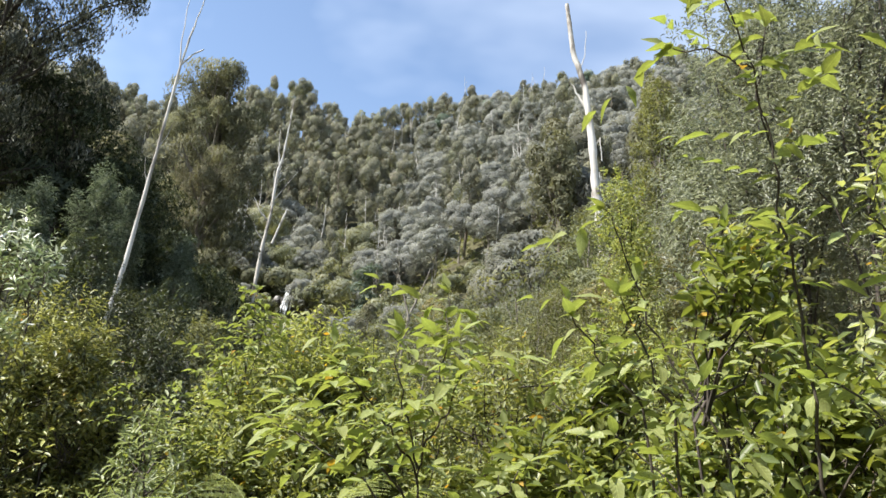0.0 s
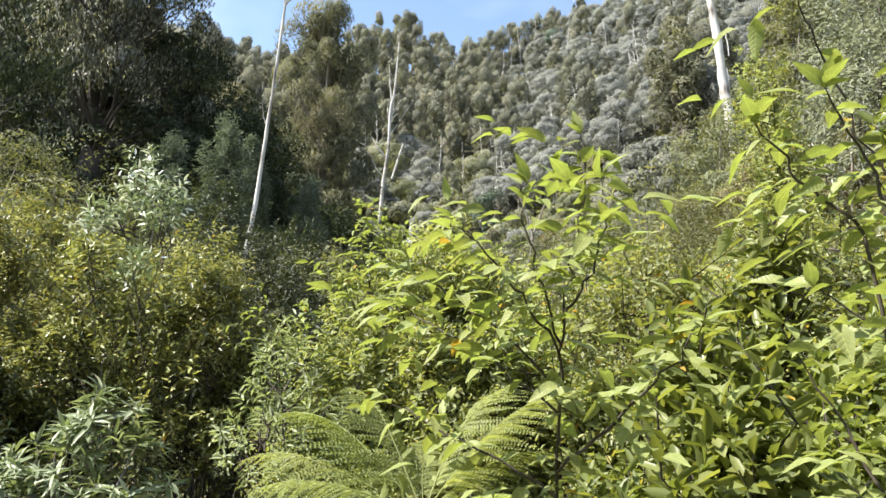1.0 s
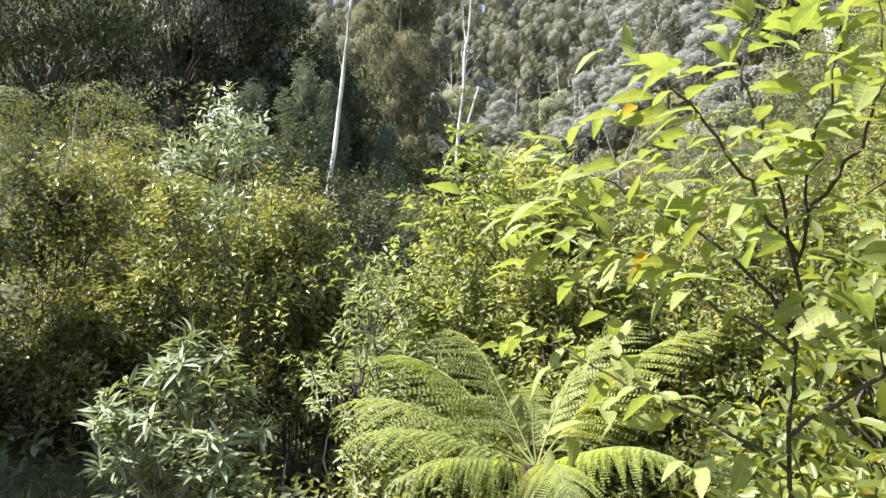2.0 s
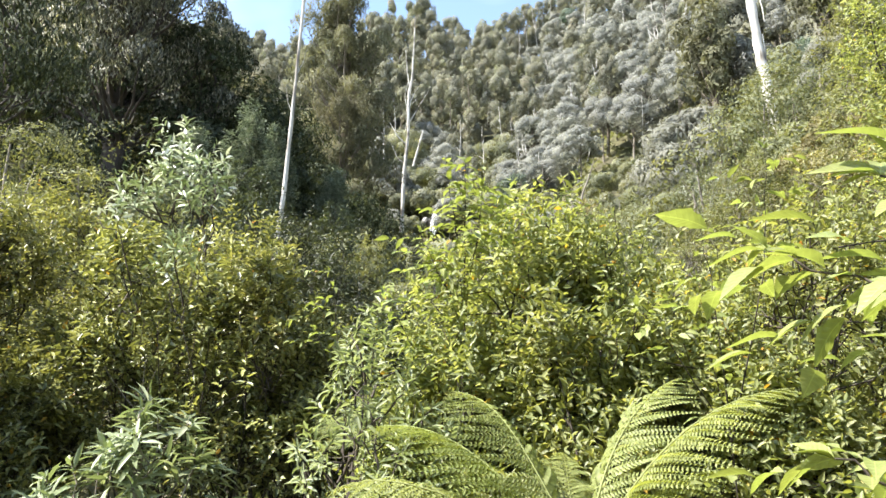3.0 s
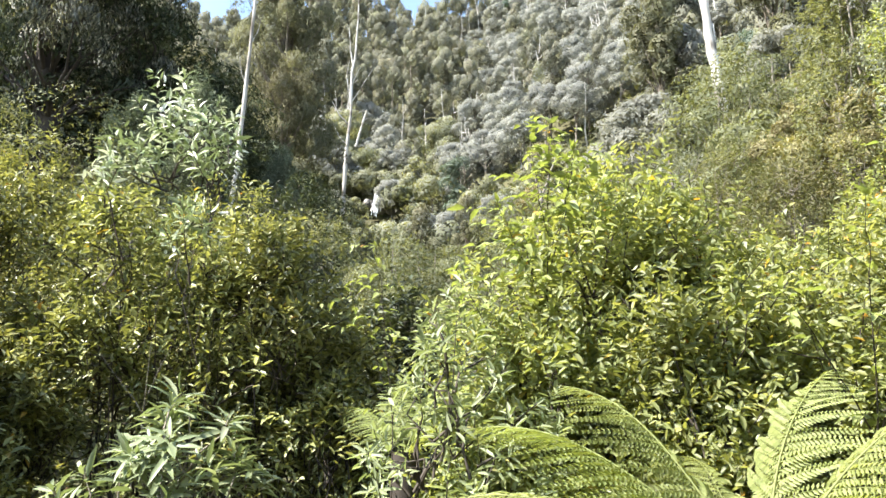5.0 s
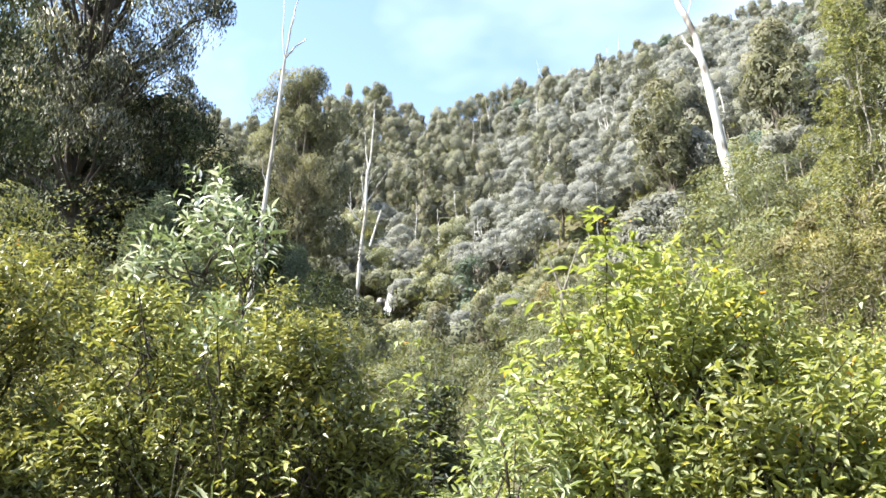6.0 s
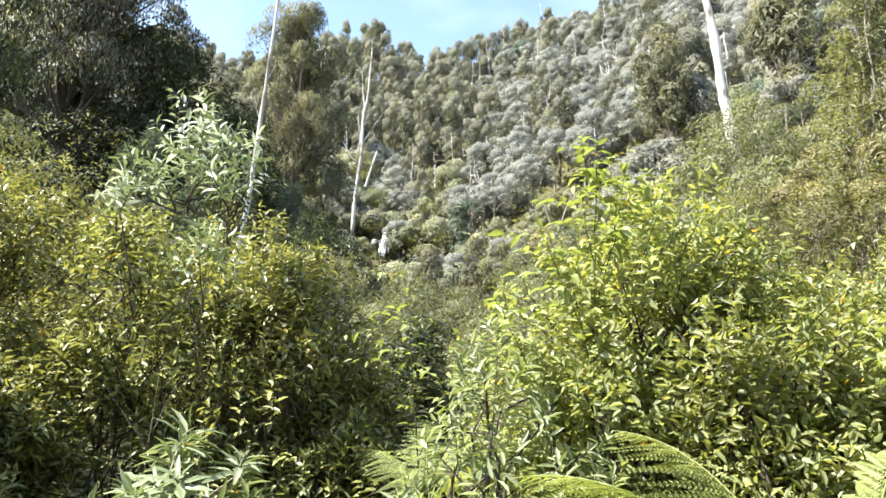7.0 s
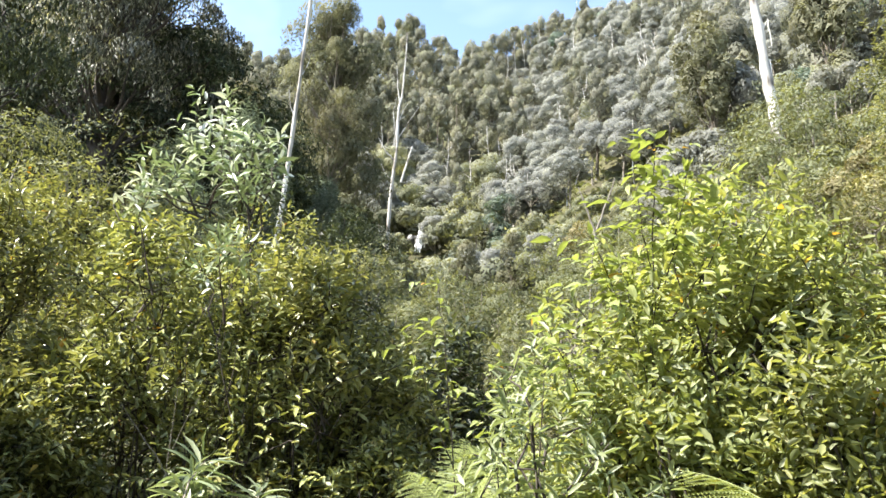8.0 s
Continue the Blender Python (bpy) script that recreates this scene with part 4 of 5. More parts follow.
def tree_meshes(kind, variant, per):
    key = (kind, variant, per)
    if key not in PROTOS:
        mat, wood, size, slim, hang, *_ = KINDS[kind]
        c, rad, lines = tree_shape(kind, 100 + 17 * variant + 3 * len(kind))
        r = rng(900 + variant)
        size = 1.3 * size * (95 / per) ** 0.6
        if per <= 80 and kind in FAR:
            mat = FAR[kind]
            if per < 50:
                c, rad = c[:16], rad[:16] * 1.25
            v, f, nn = far_crown(c, rad, 36, 0.27, slim + 0.1, r, hang, 2 if per > 60 else 1)
        else:
            v, f, nn = clump_cards(c, rad, int(per * (1.0 if kind == "bush" else 1.3)), size * 0.92, slim + 0.12, r, 0.3, hang, -1, 0.8)
        tv, tf = tubes(lines[:1], 7)
        bv, bf = tubes(lines[1:] if per > 100 else lines[1:10], 3)
        PROTOS[key] = (mesh("crown", v, f, mat, normals=nn), mesh("trunk", tv, tf, wood), mesh("branchwork", bv, bf, wood))
    return PROTOS[key]


def plant(kind, variant, at, size, turn, per=70, label=""):
    *_, lab, name, cat = KINDS[kind]
    ob = root(name, at, label or lab, cat, "trees on the slope" if cat == "tree" else "shrubs on the slope", turn, size)
    crown, trunk, limbs = tree_meshes(kind, variant, per)
    part("crown", crown, ob, "", "stuff")
    part("trunk", trunk, ob)
    part("branchwork", limbs, ob, "", "stuff")
    return ob


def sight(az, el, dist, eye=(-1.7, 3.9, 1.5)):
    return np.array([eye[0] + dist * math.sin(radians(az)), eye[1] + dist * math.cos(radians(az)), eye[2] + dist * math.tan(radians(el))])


HEIGHTS = {"gum": 11.0, "wattle": 8.0, "blue": 7.0, "dark": 8.0, "bush": 3.9, "dry": 3.9, "brush": 3.8, "tall": 15.0}
SKY_AZ = np.array([-60, -45, -31, -26, -20.5, -16, -12.5, -7.5, 0, 5, 9, 25, 45])
SKY_EL = np.array([34, 32, 29.8, 27.9, 28.6, 29.8, 27.3, 29.6, 30.4, 31.2, 31.8, 33.6, 36.0])


def ceiling_angle(az, d):
    """How high above the level line the canopy may reach at a bearing, so that the gully stays open."""
    e = float(np.interp(az, SKY_AZ, SKY_EL))
    if d < 76 and -23 < az < -11.5:
        e = min(e, 10.8 if -16.6 < az < -14.0 else 12.0)
    if d < 31 and az < -28:
        e = min(e, 13.0 if -44 < az < -33 else 15.5)
    if d < 52 and -29 < az < -22:
        e = min(e, 12.5)
    if d < 33 and 6 < az < 16:
        e = min(e, 21.5)
    if d < 70 and -11.5 <= az < 6:
        e = min(e, 8.5 + (az + 11.5) * 0.35 + d * 0.07)
    if d < 40 and 16 <= az:
        e = min(e, 24.0)
    return e


def slope_kind(az, d, n, p):
    if -23 < az < -9 and 14 < d < 76:
        return "bush" if p < 0.72 or d < 24 else ("wattle" if p < 0.86 and d > 45 else "gum")
    if -12 < az < 9 and 26 < d < 58:
        return "bush" if p < 0.22 else ("wattle" if p < 0.86 else ("dry" if p < 0.92 else "gum"))
    if az > 9 and d < 45:
        return "dry" if p < 0.1 else ("brush" if p < 0.5 and d < 30 else ("bush" if p < 0.62 else ("gum" if p < 0.75 else ("blue" if p < 0.85 else "wattle"))))
    if d < 30:
        return "bush" if az > -12 or p < 0.45 else ("dark" if p < 0.7 else "blue")
    if az < -22 and d < 70:
        return "dark" if p < 0.62 else ("blue" if p < 0.8 else "gum")
    if az < -9 and d > 70:
        if -21 < az and d < 104:
            return "bush" if p < 0.45 else ("wattle" if p < 0.75 else "gum")
        return "tall" if p < 0.6 else ("gum" if p < 0.85 else "wattle")
    if az > 8 and d < 60:
        return "bush" if p < 0.35 else ("gum" if p < 0.72 else ("blue" if p < 0.86 else "wattle"))
    if d > 162:
        return "gum" if p < 0.5 + 0.3 * n else "wattle"
    return "wattle" if p < 0.8 + 0.2 * n else ("gum" if p < 0.93 else "blue")


def in_fall_light(x, y):
    """The strip between the waterfall and the sun, where nothing tall grows."""
    c = sight(-14.6, 12.6, 79)
    u, v = x - c[0], y - c[1]
    along, across = u * SUN_DIR.x + v * SUN_DIR.y, u * SUN_DIR.y - v * SUN_DIR.x
    return -2 < along / 0.72 < 16 and abs(across / 0.72) < 3.6


def forest():
    r = rng(7)
    cv, cf, cm, cn, tv, tf = [], [], [], [], [], []
    nv = nt_ = 0
    mats = [HAZEGUM, HAZEWATTLE, BLUEW, SHADELEAF, HAZEBUSH, DRYLEAF, SCRUB]
    d = 11.0
    while d < 186:
        sp = 2.1 + 0.036 * d if d < 60 else 3.6 + 0.0125 * d
        az = -50.0 + r.random() * 3
        while az < 33:
            a, q = az + r.normal(0, 0.2) * math.degrees(sp / d), d + r.normal(0, 0.25) * sp
            az += math.degrees(sp / d) * (0.8 + 0.4 * r.random())
            p, n = r.random(), noise.noise(Vector((a * 0.12, q * 0.03, 3.1)))
            if q < 14 and -60 < a < 40:
                continue
            x, y, z = at_bearing(a, q)
            kind = slope_kind(a, q, n, p)
            size = (0.68 + 0.4 * r.random()) * (1.0 if kind != "bush" else 0.75 + q * 0.012)
            room = 1.45 + q * math.tan(radians(ceiling_angle(a, q))) - z - r.random() * 0.8
            if room < (0.9 if -22 < a < -11 else 1.6) or in_fall_light(x, y):
                continue
            if HEIGHTS[kind] * size > room:
                if room < 5 and kind not in ("bush", "dry", "brush"):
                    kind = "bush"
                size = min(size, room / HEIGHTS[kind])
            turn, var = r.random() * 360, int(r.integers(4))
            if q < 88:
                plant(kind, var, (x, y, z), size, turn, 60 if q > 60 else (80 if q > 45 else (150 if q > 28 else 220)))
            else:
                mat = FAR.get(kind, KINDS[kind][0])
                c, rad, lines = tree_shape(kind, 100 + 17 * var + 3 * len(kind))
                if q > 118:
                    c, rad = c[:26], rad[:26] * 1.1
                v, f, nn = far_crown(c, rad, 20 if q < 118 else 15, 0.4 if q < 118 else 0.5, KINDS[kind][3] + 0.05, r, KINDS[kind][4], 1)
                ct, st = math.cos(radians(turn)) * size, math.sin(radians(turn)) * size
                rot = np.array([[ct, st, 0], [-st, ct, 0], [0, 0, size]])
                cv.append(v @ rot + np.array([x, y, z]))
                cn.append(unit(nn @ rot))
                cf.append(f + nv)
                cm.append(np.full(len(f), mats.index(mat)))
                nv += len(v)
                w, g = tubes(lines[:2], 3)
                tv.append(w @ rot + np.array([x, y, z]))
                tf.append(g + nt_)
                nt_ += len(w)
        d += sp * 0.86
    woods = new("far_woods")
    tagged(woods, "far gum and wattle woods covering the steep ridge", "woods", "", "stuff")
    part("canopy", mesh("canopy", np.concatenate(cv), np.concatenate(cf), mats, np.concatenate(cm), normals=np.concatenate(cn)), woods, "", "stuff")
    part("timber", mesh("timber", np.concatenate(tv), np.concatenate(tf), GUMBARK), woods, "", "stuff")


forest()
for k in range(11):  # gums standing along the notch's shoulder
    az, d = -11.0 + 0.72 * k, 158 + 6 * math.sin(k * 2.7)
    x, y, z = at_bearing(az, d)
    room = 1.45 + d * math.tan(radians(float(np.interp(az, [-11.2, -9, -6, -3], [27.2, 28.2, 29.0, 29.6])) - 0.45 * abs(math.sin(k * 1.9)))) - z
    if room > 4:
        plant("tall" if room > 11 else "gum", k % 4, (x, y, z), min(room / (15.0 if room > 11 else 10.5), 1.5), k * 77.0, 45)
GULLY = [(-15.6, 6.5, "dark", 0.3), (-14.5, 9.5, "dark", 0.16), (-12.6, 10.6, "dark", 0.2), (-20.5, 13.0, "bush", 0.9), (-16.0, 13.5, "bush", 0.68), (-18.0, 16.0, "bush", 0.9), (-12.5, 14.5, "bush", 0.7), 
         (-18.8, 24.0, "bush", 0.8), (-18.4, 33.0, "bush", 1.2), (-17.6, 44.0, "bush", 1.3), (-14.6, 27.0, "bush", 0.8), (-16.2, 20.0, "bush", 0.7), (10.8, 25.0, "bush", 1.25), (13.2, 24.0, "bush", 1.42), (15.6, 26.0, "bush", 1.45), (3.0, 15.5, "brush", 0.8), (6.5, 13.5, "brush", 0.75), (10.0, 12.5, "brush", 0.85), (8.0, 17.0, "brush", 1.0), (12.0, 15.0, "brush", 0.9), (14.5, 12.5, "brush", 0.85), (16.5, 15.0, "dry", 0.95), (19.0, 12.5, "brush", 0.9), (20.5, 16.0, "brush", 1.1), (23.0, 13.5, "dry", 0.95), (26.0, 12.5, "brush", 1.05), (30.0, 14.0, "brush", 1.3), (35.0, 12.0, "brush", 1.2), (-24.5, 13.0, "dark", 0.5), (-21.5, 12.0, "dark", 0.46), (-19.6, 11.0, "dark", 0.33), (-22.6, 15.0, "dark", 0.6), (-29.0, 13.5, "dark", 0.6), (-34.0, 13.0, "bush", 0.9), (-39.5, 13.0, "bush", 1.0), (-45.0, 12.5, "bush", 1.05)]
for k, (az, d, kind, size) in enumerate(GULLY):
    if kind == "brush":
        shrub("slope_shrub", at_bearing(az, d), "grey-olive brushy shrub with fine leaves on the bank", "shrub", "shrubs on the slope",
              lobes=lumpy(rng(500 + k), 3.2 * size, 3.2 * size, 3.7 * size, 16, 0.0, 0.02), twigs=900, per_twig=9, size=0.075, mat=BANK if k % 3 else FINEW, seed=500 + k, twig_mat=GREYTWIG, slim=0.3, rise=0.62, wild=0.35, detail=0, wood=0.12, twig_len=0.26, stem_scale=0.3)
        continue
    # shrubs that stand for the shaded hollow by dark leaf colour
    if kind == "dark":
        shrub("gully_shrub", at_bearing(az, d), "gully shrub with shade put into its dark leaf colour", "shrub", "shrubs on the slope",
              lobes=lumpy(rng(600 + k), 5.2 * size, 5.2 * size, 8.0 * size, 16, 0.0, 0.05), twigs=800, per_twig=9, size=0.09, mat=GULLYSHADE, seed=600 + k, twig_mat=TWIG, slim=0.35, wild=0.4, detail=0, wood=0.08, twig_len=0.25, stem_scale=0.3)
        continue
    plant(kind, int(d * 2) % 4, at_bearing(az, d), size, az * 37, 420 if kind in ("brush", "dry") else (700 if d < 15.5 else 300), "")


for i in range(52):  # scrub on the headwall round the waterfall
    az, d = -20.5 + (i % 13) * 0.95 + 0.3 * math.sin(i * 7.3), 79.5 + (i // 13) * 6.0 + 1.5 * math.sin(i * 3.1)
    if not (-16.8 < az < -13.8 and d < 84):
        plant("wattle" if i % 5 == 2 else "bush", i % 4, at_bearing(az, d), (0.62 if i % 5 == 2 else 1.15) * (1 + 0.22 * math.sin(i * 5.7)), i * 67.0, 80)
for k, (az, d, w, h) in enumerate(((-19.2, 20.5, 2.0, 4.5), (-17.4, 17.0, 1.9, 2.8), (-15.4, 22.0, 2.4, 3.4), (-13.2, 17.5, 2.0, 3.0))):
    shrub("slope_shrub", at_bearing(az, d), "light olive rounded shrub in the sunlit gully", "shrub", "shrubs on the slope",
          lobes=lumpy(rng(91 + k), w, w, h, 15, 0.05, 0.12), twigs=1000, per_twig=9, size=0.11, mat=SCRUB, seed=91 + k, twig_mat=GREYTWIG, slim=0.5, wild=0.4, detail=0, wood=0.08)


for k, (x, y, w, h) in enumerate(((3.6, 17.0, 2.4, 8.0), (5.4, 16.2, 3.0, 9.0))):
    shrub("wattle_sapling", (x, y, z_at(x, y)), "tall narrow olive-green wattle on the steep bank", "tree", "wattles on the bank",
          lobes=lumpy(rng(191 + k), w, w, h, 20, 0.1, 0.05), twigs=1500, per_twig=12, size=0.085, mat=SCRUB, seed=191 + k, twig_mat=GREYTWIG, slim=0.4, wild=0.4, detail=0, wood=0.08)


def big_gum(at, H, W, label, mat, seed, clumps=46, per=260, size=0.26, low=0.25, wood=DARKBARK, cr=1.0, hang=0.8, gap=None):
    r = rng(seed)
    ob = root("gum_tree", at, label, "tree")
    f = r.random(clumps)
    z = H * (low + (0.97 - low) * f)
    q = W * np.sin(np.pi * np.clip(0.2 + 0.75 * f, 0, 1)) ** 0.6 * np.sqrt(r.random(clumps))
    a = r.random(clumps) * 6.28
    c = np.stack([np.cos(a) * q, np.sin(a) * q, z], -1)
    rad = cr * (0.65 + 0.7 * r.random(clumps))[:, None] * np.array([1.1, 1.1, 0.85])
    if hang > 1:
        rad = rad * np.array([0.85, 0.85, 1.3])
    if gap:
        # an opening in the crown on one side (bearing, from, to, above), and a separate lobe beyond it
        way = np.array([math.sin(radians(gap[0])), math.cos(radians(gap[0])), 0])
        off = c @ way
        keep = ~((off > gap[1] - 0.9) & (c[:, 2] > gap[3]))
        lobe = way * (gap[2] + 0.9) + np.stack([r.normal(0, 0.7, 9), r.normal(0, 0.9, 9), gap[3] + 0.5 + 4 * r.random(9)], -1)
        c, rad = np.concatenate([c[keep], lobe]), np.concatenate([rad[keep], rad[:9] * 0.75])
        clumps = len(c)
    v, fc, nn = clump_cards(c, rad, per, size, 0.26, r, 0.3, hang, 0, 0.45 if hang > 1 else 0.8)
    part("crown", mesh("crown", v, fc, mat, normals=nn), ob, "", "stuff")
    trunk = bend((0, 0, -0.5), (r.normal(0, 0.5), r.normal(0, 0.5), H * 0.88), 12, 0.12 * H, r)
    tv, tf = tubes([(trunk, np.linspace(H * 0.025, H * 0.004, 12))], 10)
    part("trunk", mesh("trunk", tv, tf, wood), ob)
    lines = []
    for i in range(clumps):
        ti = int(np.clip(np.interp(c[i, 2] * 0.78 - 0.5, trunk[:, 2], np.arange(12)), 0, 11))
        lines.append((bend(trunk[ti], c[i], 6, 0.8, r), np.linspace(H * 0.0045, H * 0.001, 6)))
    tv, tf = tubes(lines, 6)
    part("branchwork", mesh("branchwork", tv, tf, wood), ob, "", "stuff")


for k, (az, d, w, h) in enumerate(((29.0, 11.0, 4.4, 9.0), (40.0, 10.5, 4.6, 9.5))):  # beside the start
    shrub("silver_wattle", at_bearing(az, d), "tall grey-green silver wattle with fine drooping leaves", "tree", "wattles on the bank",
          lobes=lumpy(rng(291 + k), w, w, h, 24, 0.1, 0.05), twigs=2600, per_twig=13, size=0.1, mat=FINEW, seed=291 + k, twig_mat=TWIG, slim=0.24, wild=0.4, detail=0, wood=0.06, twig_len=0.35, droop=0.3)
# blackwoods over the hollow; their leaf colour carries its shade
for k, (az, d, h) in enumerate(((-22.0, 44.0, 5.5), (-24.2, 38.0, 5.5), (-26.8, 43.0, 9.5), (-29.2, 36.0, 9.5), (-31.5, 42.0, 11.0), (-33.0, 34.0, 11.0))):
    big_gum(at_bearing(az, d), h, 3.0, "blackwood tree with shade put into its leaf colour, bare understorey", SHADELEAF, 220 + k, clumps=34, per=230, size=0.3, low=0.45, cr=1.25, hang=0.5)
for k, (az, d, w, top) in enumerate(((-29.2, 23.0, 3.2, 22.0), (-26.9, 26.0, 2.4, 20.5), (-33.4, 22.0, 3.4, 20.0), (-22.8, 33.0, 3.6, 17.0))):
    x, y, z = at_bearing(az, d)
    h = 1.45 + d * math.tan(radians(top)) - z
    shrub("blue_wattle", (x, y, z), "feathery blue-green wattle before the dark trees", "tree", "wattles in the gully",
          lobes=lumpy(rng(391 + k), w, w, h, 26, 0.12, -0.05), twigs=1700, per_twig=11, size=0.16, mat=FEATHER, seed=391 + k, twig_mat=TWIG, slim=0.22, wild=0.4, detail=0, wood=0.05, twig_len=0.45, droop=0.3, stem_scale=0.4)
# large gum whose dark, shaded look comes from its leaf colour
big_gum(at_bearing(-39.0, 32), 22.5, 5.6, "large gum tree, drooping glossy leaves with shade in their colour", SHADEGUM, 201, clumps=120, per=500, size=0.2, low=0.24, cr=1.1, hang=1.6, gap=(51.0, 2.6, 2.4, 15.5))
# this crown is darkened by leaf colour in place of shade
big_gum(at_bearing(-49, 22), 9.0, 4.2, "spreading gum tree with shade put into its leaf colour", SHADELEAF, 202, clumps=54, per=400, size=0.2, low=0.2, hang=1.6)
big_gum(at_bearing(-22.6, 64), 24.0, 5.0, "large rounded olive-green gum tree", GUM, 203, clumps=90, per=420, size=0.4, low=0.1, wood=GUMBARK, cr=1.45, hang=1.05)


# ---- trees round the start of the path, behind and beside it ----
for k, az in enumerate((-98, -90, -82, -74, -67, 54, 64, 75, 86, 97, 108, 119, 130, 141, 152, 163, 174, 185, 196)):
    plant("gum" if k % 3 else "wattle", k % 4, at_bearing(az, 13.5 + 2.0 * math.sin(k * 4.1)), (0.62 if az < 0 else 0.95) + 0.12 * math.sin(k * 2.3), k * 71.0, 45, "olive gum tree standing behind the path" if k % 3 else "")


for k in range(11):
    plant("gum" if k % 2 else "wattle", (k + 1) % 4, at_bearing(72 + 12 * k, 10.0 + 0.8 * math.sin(k * 2.9)), 0.95 + 0.12 * math.sin(k * 1.7), k * 53.0, 45, "olive gum tree standing behind the path" if k % 2 else "")


# ---- dead trees ----
def dead_tree(line, r0, r1, branches, label, seed, group="dead trees"):
    r = rng(seed)
    line = np.array(line, float)
    foot = line[0].copy()
    ob = root("dead_tree", foot, label, "dead tree", group)
    n = len(line)
    t = np.linspace(0, n - 1, (n - 1) * 5 + 1)
    fine = np.stack([np.interp(t, np.arange(n), line[:, c]) for c in range(3)], -1) - foot
    fine[1:-1] += r.normal(0, r0 * 0.05, (len(fine) - 2, 3))
    v, f = tubes([(fine, np.linspace(r0, r1, len(fine)) * (1 + 0.06 * r.normal(0, 1, len(fine))))], 10)
    part("trunk", mesh("trunk", v, f, DEADWOOD), ob)
    for pts, b0, b1 in branches:
        pts = np.array(pts, float) - foot
        m = len(pts)
        t = np.linspace(0, m - 1, (m - 1) * 4 + 1)
        fb = np.stack([np.interp(t, np.arange(m), pts[:, c]) for c in range(3)], -1)
        fb[1:-1] += r.normal(0, b0 * 0.35, (len(fb) - 2, 3))
        v, f = tubes([(fb, np.linspace(b0, b1, len(fb)))], 6)
        part("branch", mesh("branch", v, f, DEADWOOD), ob)
    return ob


def foot_under(p):
    return np.array([p[0], p[1], z_at(p[0], p[1]) - 0.3])


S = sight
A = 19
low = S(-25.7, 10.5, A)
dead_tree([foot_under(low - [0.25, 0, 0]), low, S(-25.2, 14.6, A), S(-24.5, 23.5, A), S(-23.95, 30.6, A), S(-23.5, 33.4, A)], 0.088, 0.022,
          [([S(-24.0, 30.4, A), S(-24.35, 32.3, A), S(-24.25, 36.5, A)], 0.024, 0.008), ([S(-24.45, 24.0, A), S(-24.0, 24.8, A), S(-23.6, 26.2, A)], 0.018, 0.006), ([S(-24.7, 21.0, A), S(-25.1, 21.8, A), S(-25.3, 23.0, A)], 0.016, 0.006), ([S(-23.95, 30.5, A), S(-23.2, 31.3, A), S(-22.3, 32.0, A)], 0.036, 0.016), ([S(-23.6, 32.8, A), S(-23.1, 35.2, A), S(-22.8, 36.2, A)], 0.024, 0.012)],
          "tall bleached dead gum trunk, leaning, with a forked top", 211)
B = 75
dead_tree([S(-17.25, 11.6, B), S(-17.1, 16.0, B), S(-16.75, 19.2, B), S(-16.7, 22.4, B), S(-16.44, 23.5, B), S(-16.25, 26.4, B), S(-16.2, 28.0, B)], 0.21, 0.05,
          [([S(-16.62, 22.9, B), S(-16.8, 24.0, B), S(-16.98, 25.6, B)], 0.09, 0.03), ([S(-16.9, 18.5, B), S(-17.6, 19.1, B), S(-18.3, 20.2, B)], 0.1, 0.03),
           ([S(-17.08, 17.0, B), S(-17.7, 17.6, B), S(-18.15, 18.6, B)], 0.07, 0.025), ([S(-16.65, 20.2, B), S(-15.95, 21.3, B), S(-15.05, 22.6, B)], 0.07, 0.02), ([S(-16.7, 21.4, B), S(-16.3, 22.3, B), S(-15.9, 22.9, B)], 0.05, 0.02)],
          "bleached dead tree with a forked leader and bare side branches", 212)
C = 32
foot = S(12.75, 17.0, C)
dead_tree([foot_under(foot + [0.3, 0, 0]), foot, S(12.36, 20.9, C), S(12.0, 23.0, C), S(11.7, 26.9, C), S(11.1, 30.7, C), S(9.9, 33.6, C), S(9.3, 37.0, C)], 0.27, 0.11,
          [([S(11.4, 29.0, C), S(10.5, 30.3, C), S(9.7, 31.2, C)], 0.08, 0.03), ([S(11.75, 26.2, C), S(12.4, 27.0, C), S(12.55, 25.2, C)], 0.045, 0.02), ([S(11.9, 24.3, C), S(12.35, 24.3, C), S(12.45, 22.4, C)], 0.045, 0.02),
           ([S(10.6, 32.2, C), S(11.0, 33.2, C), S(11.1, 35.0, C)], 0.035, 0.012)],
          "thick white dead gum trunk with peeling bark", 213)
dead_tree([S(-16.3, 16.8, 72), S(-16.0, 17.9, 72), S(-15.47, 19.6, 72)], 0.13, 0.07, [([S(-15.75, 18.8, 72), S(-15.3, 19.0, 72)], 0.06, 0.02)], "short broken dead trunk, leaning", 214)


# dry sticks in the bushes
def dry_stick(at, lines, label, seed):
    r = rng(seed)
    ob = root("dry_stick", at, label, "stick", "dry sticks")
    for a, b, r0 in lines:
        line = bend(np.array(a) - np.array(at), np.array(b) - np.array(at), 7, 0.08 * np.linalg.norm(np.array(b) - np.array(a)), r)
        part("shoot", mesh("shoot", *tubes([(line, np.linspace(r0, r0 * 0.35, 7))], 5), GREYTWIG), ob)


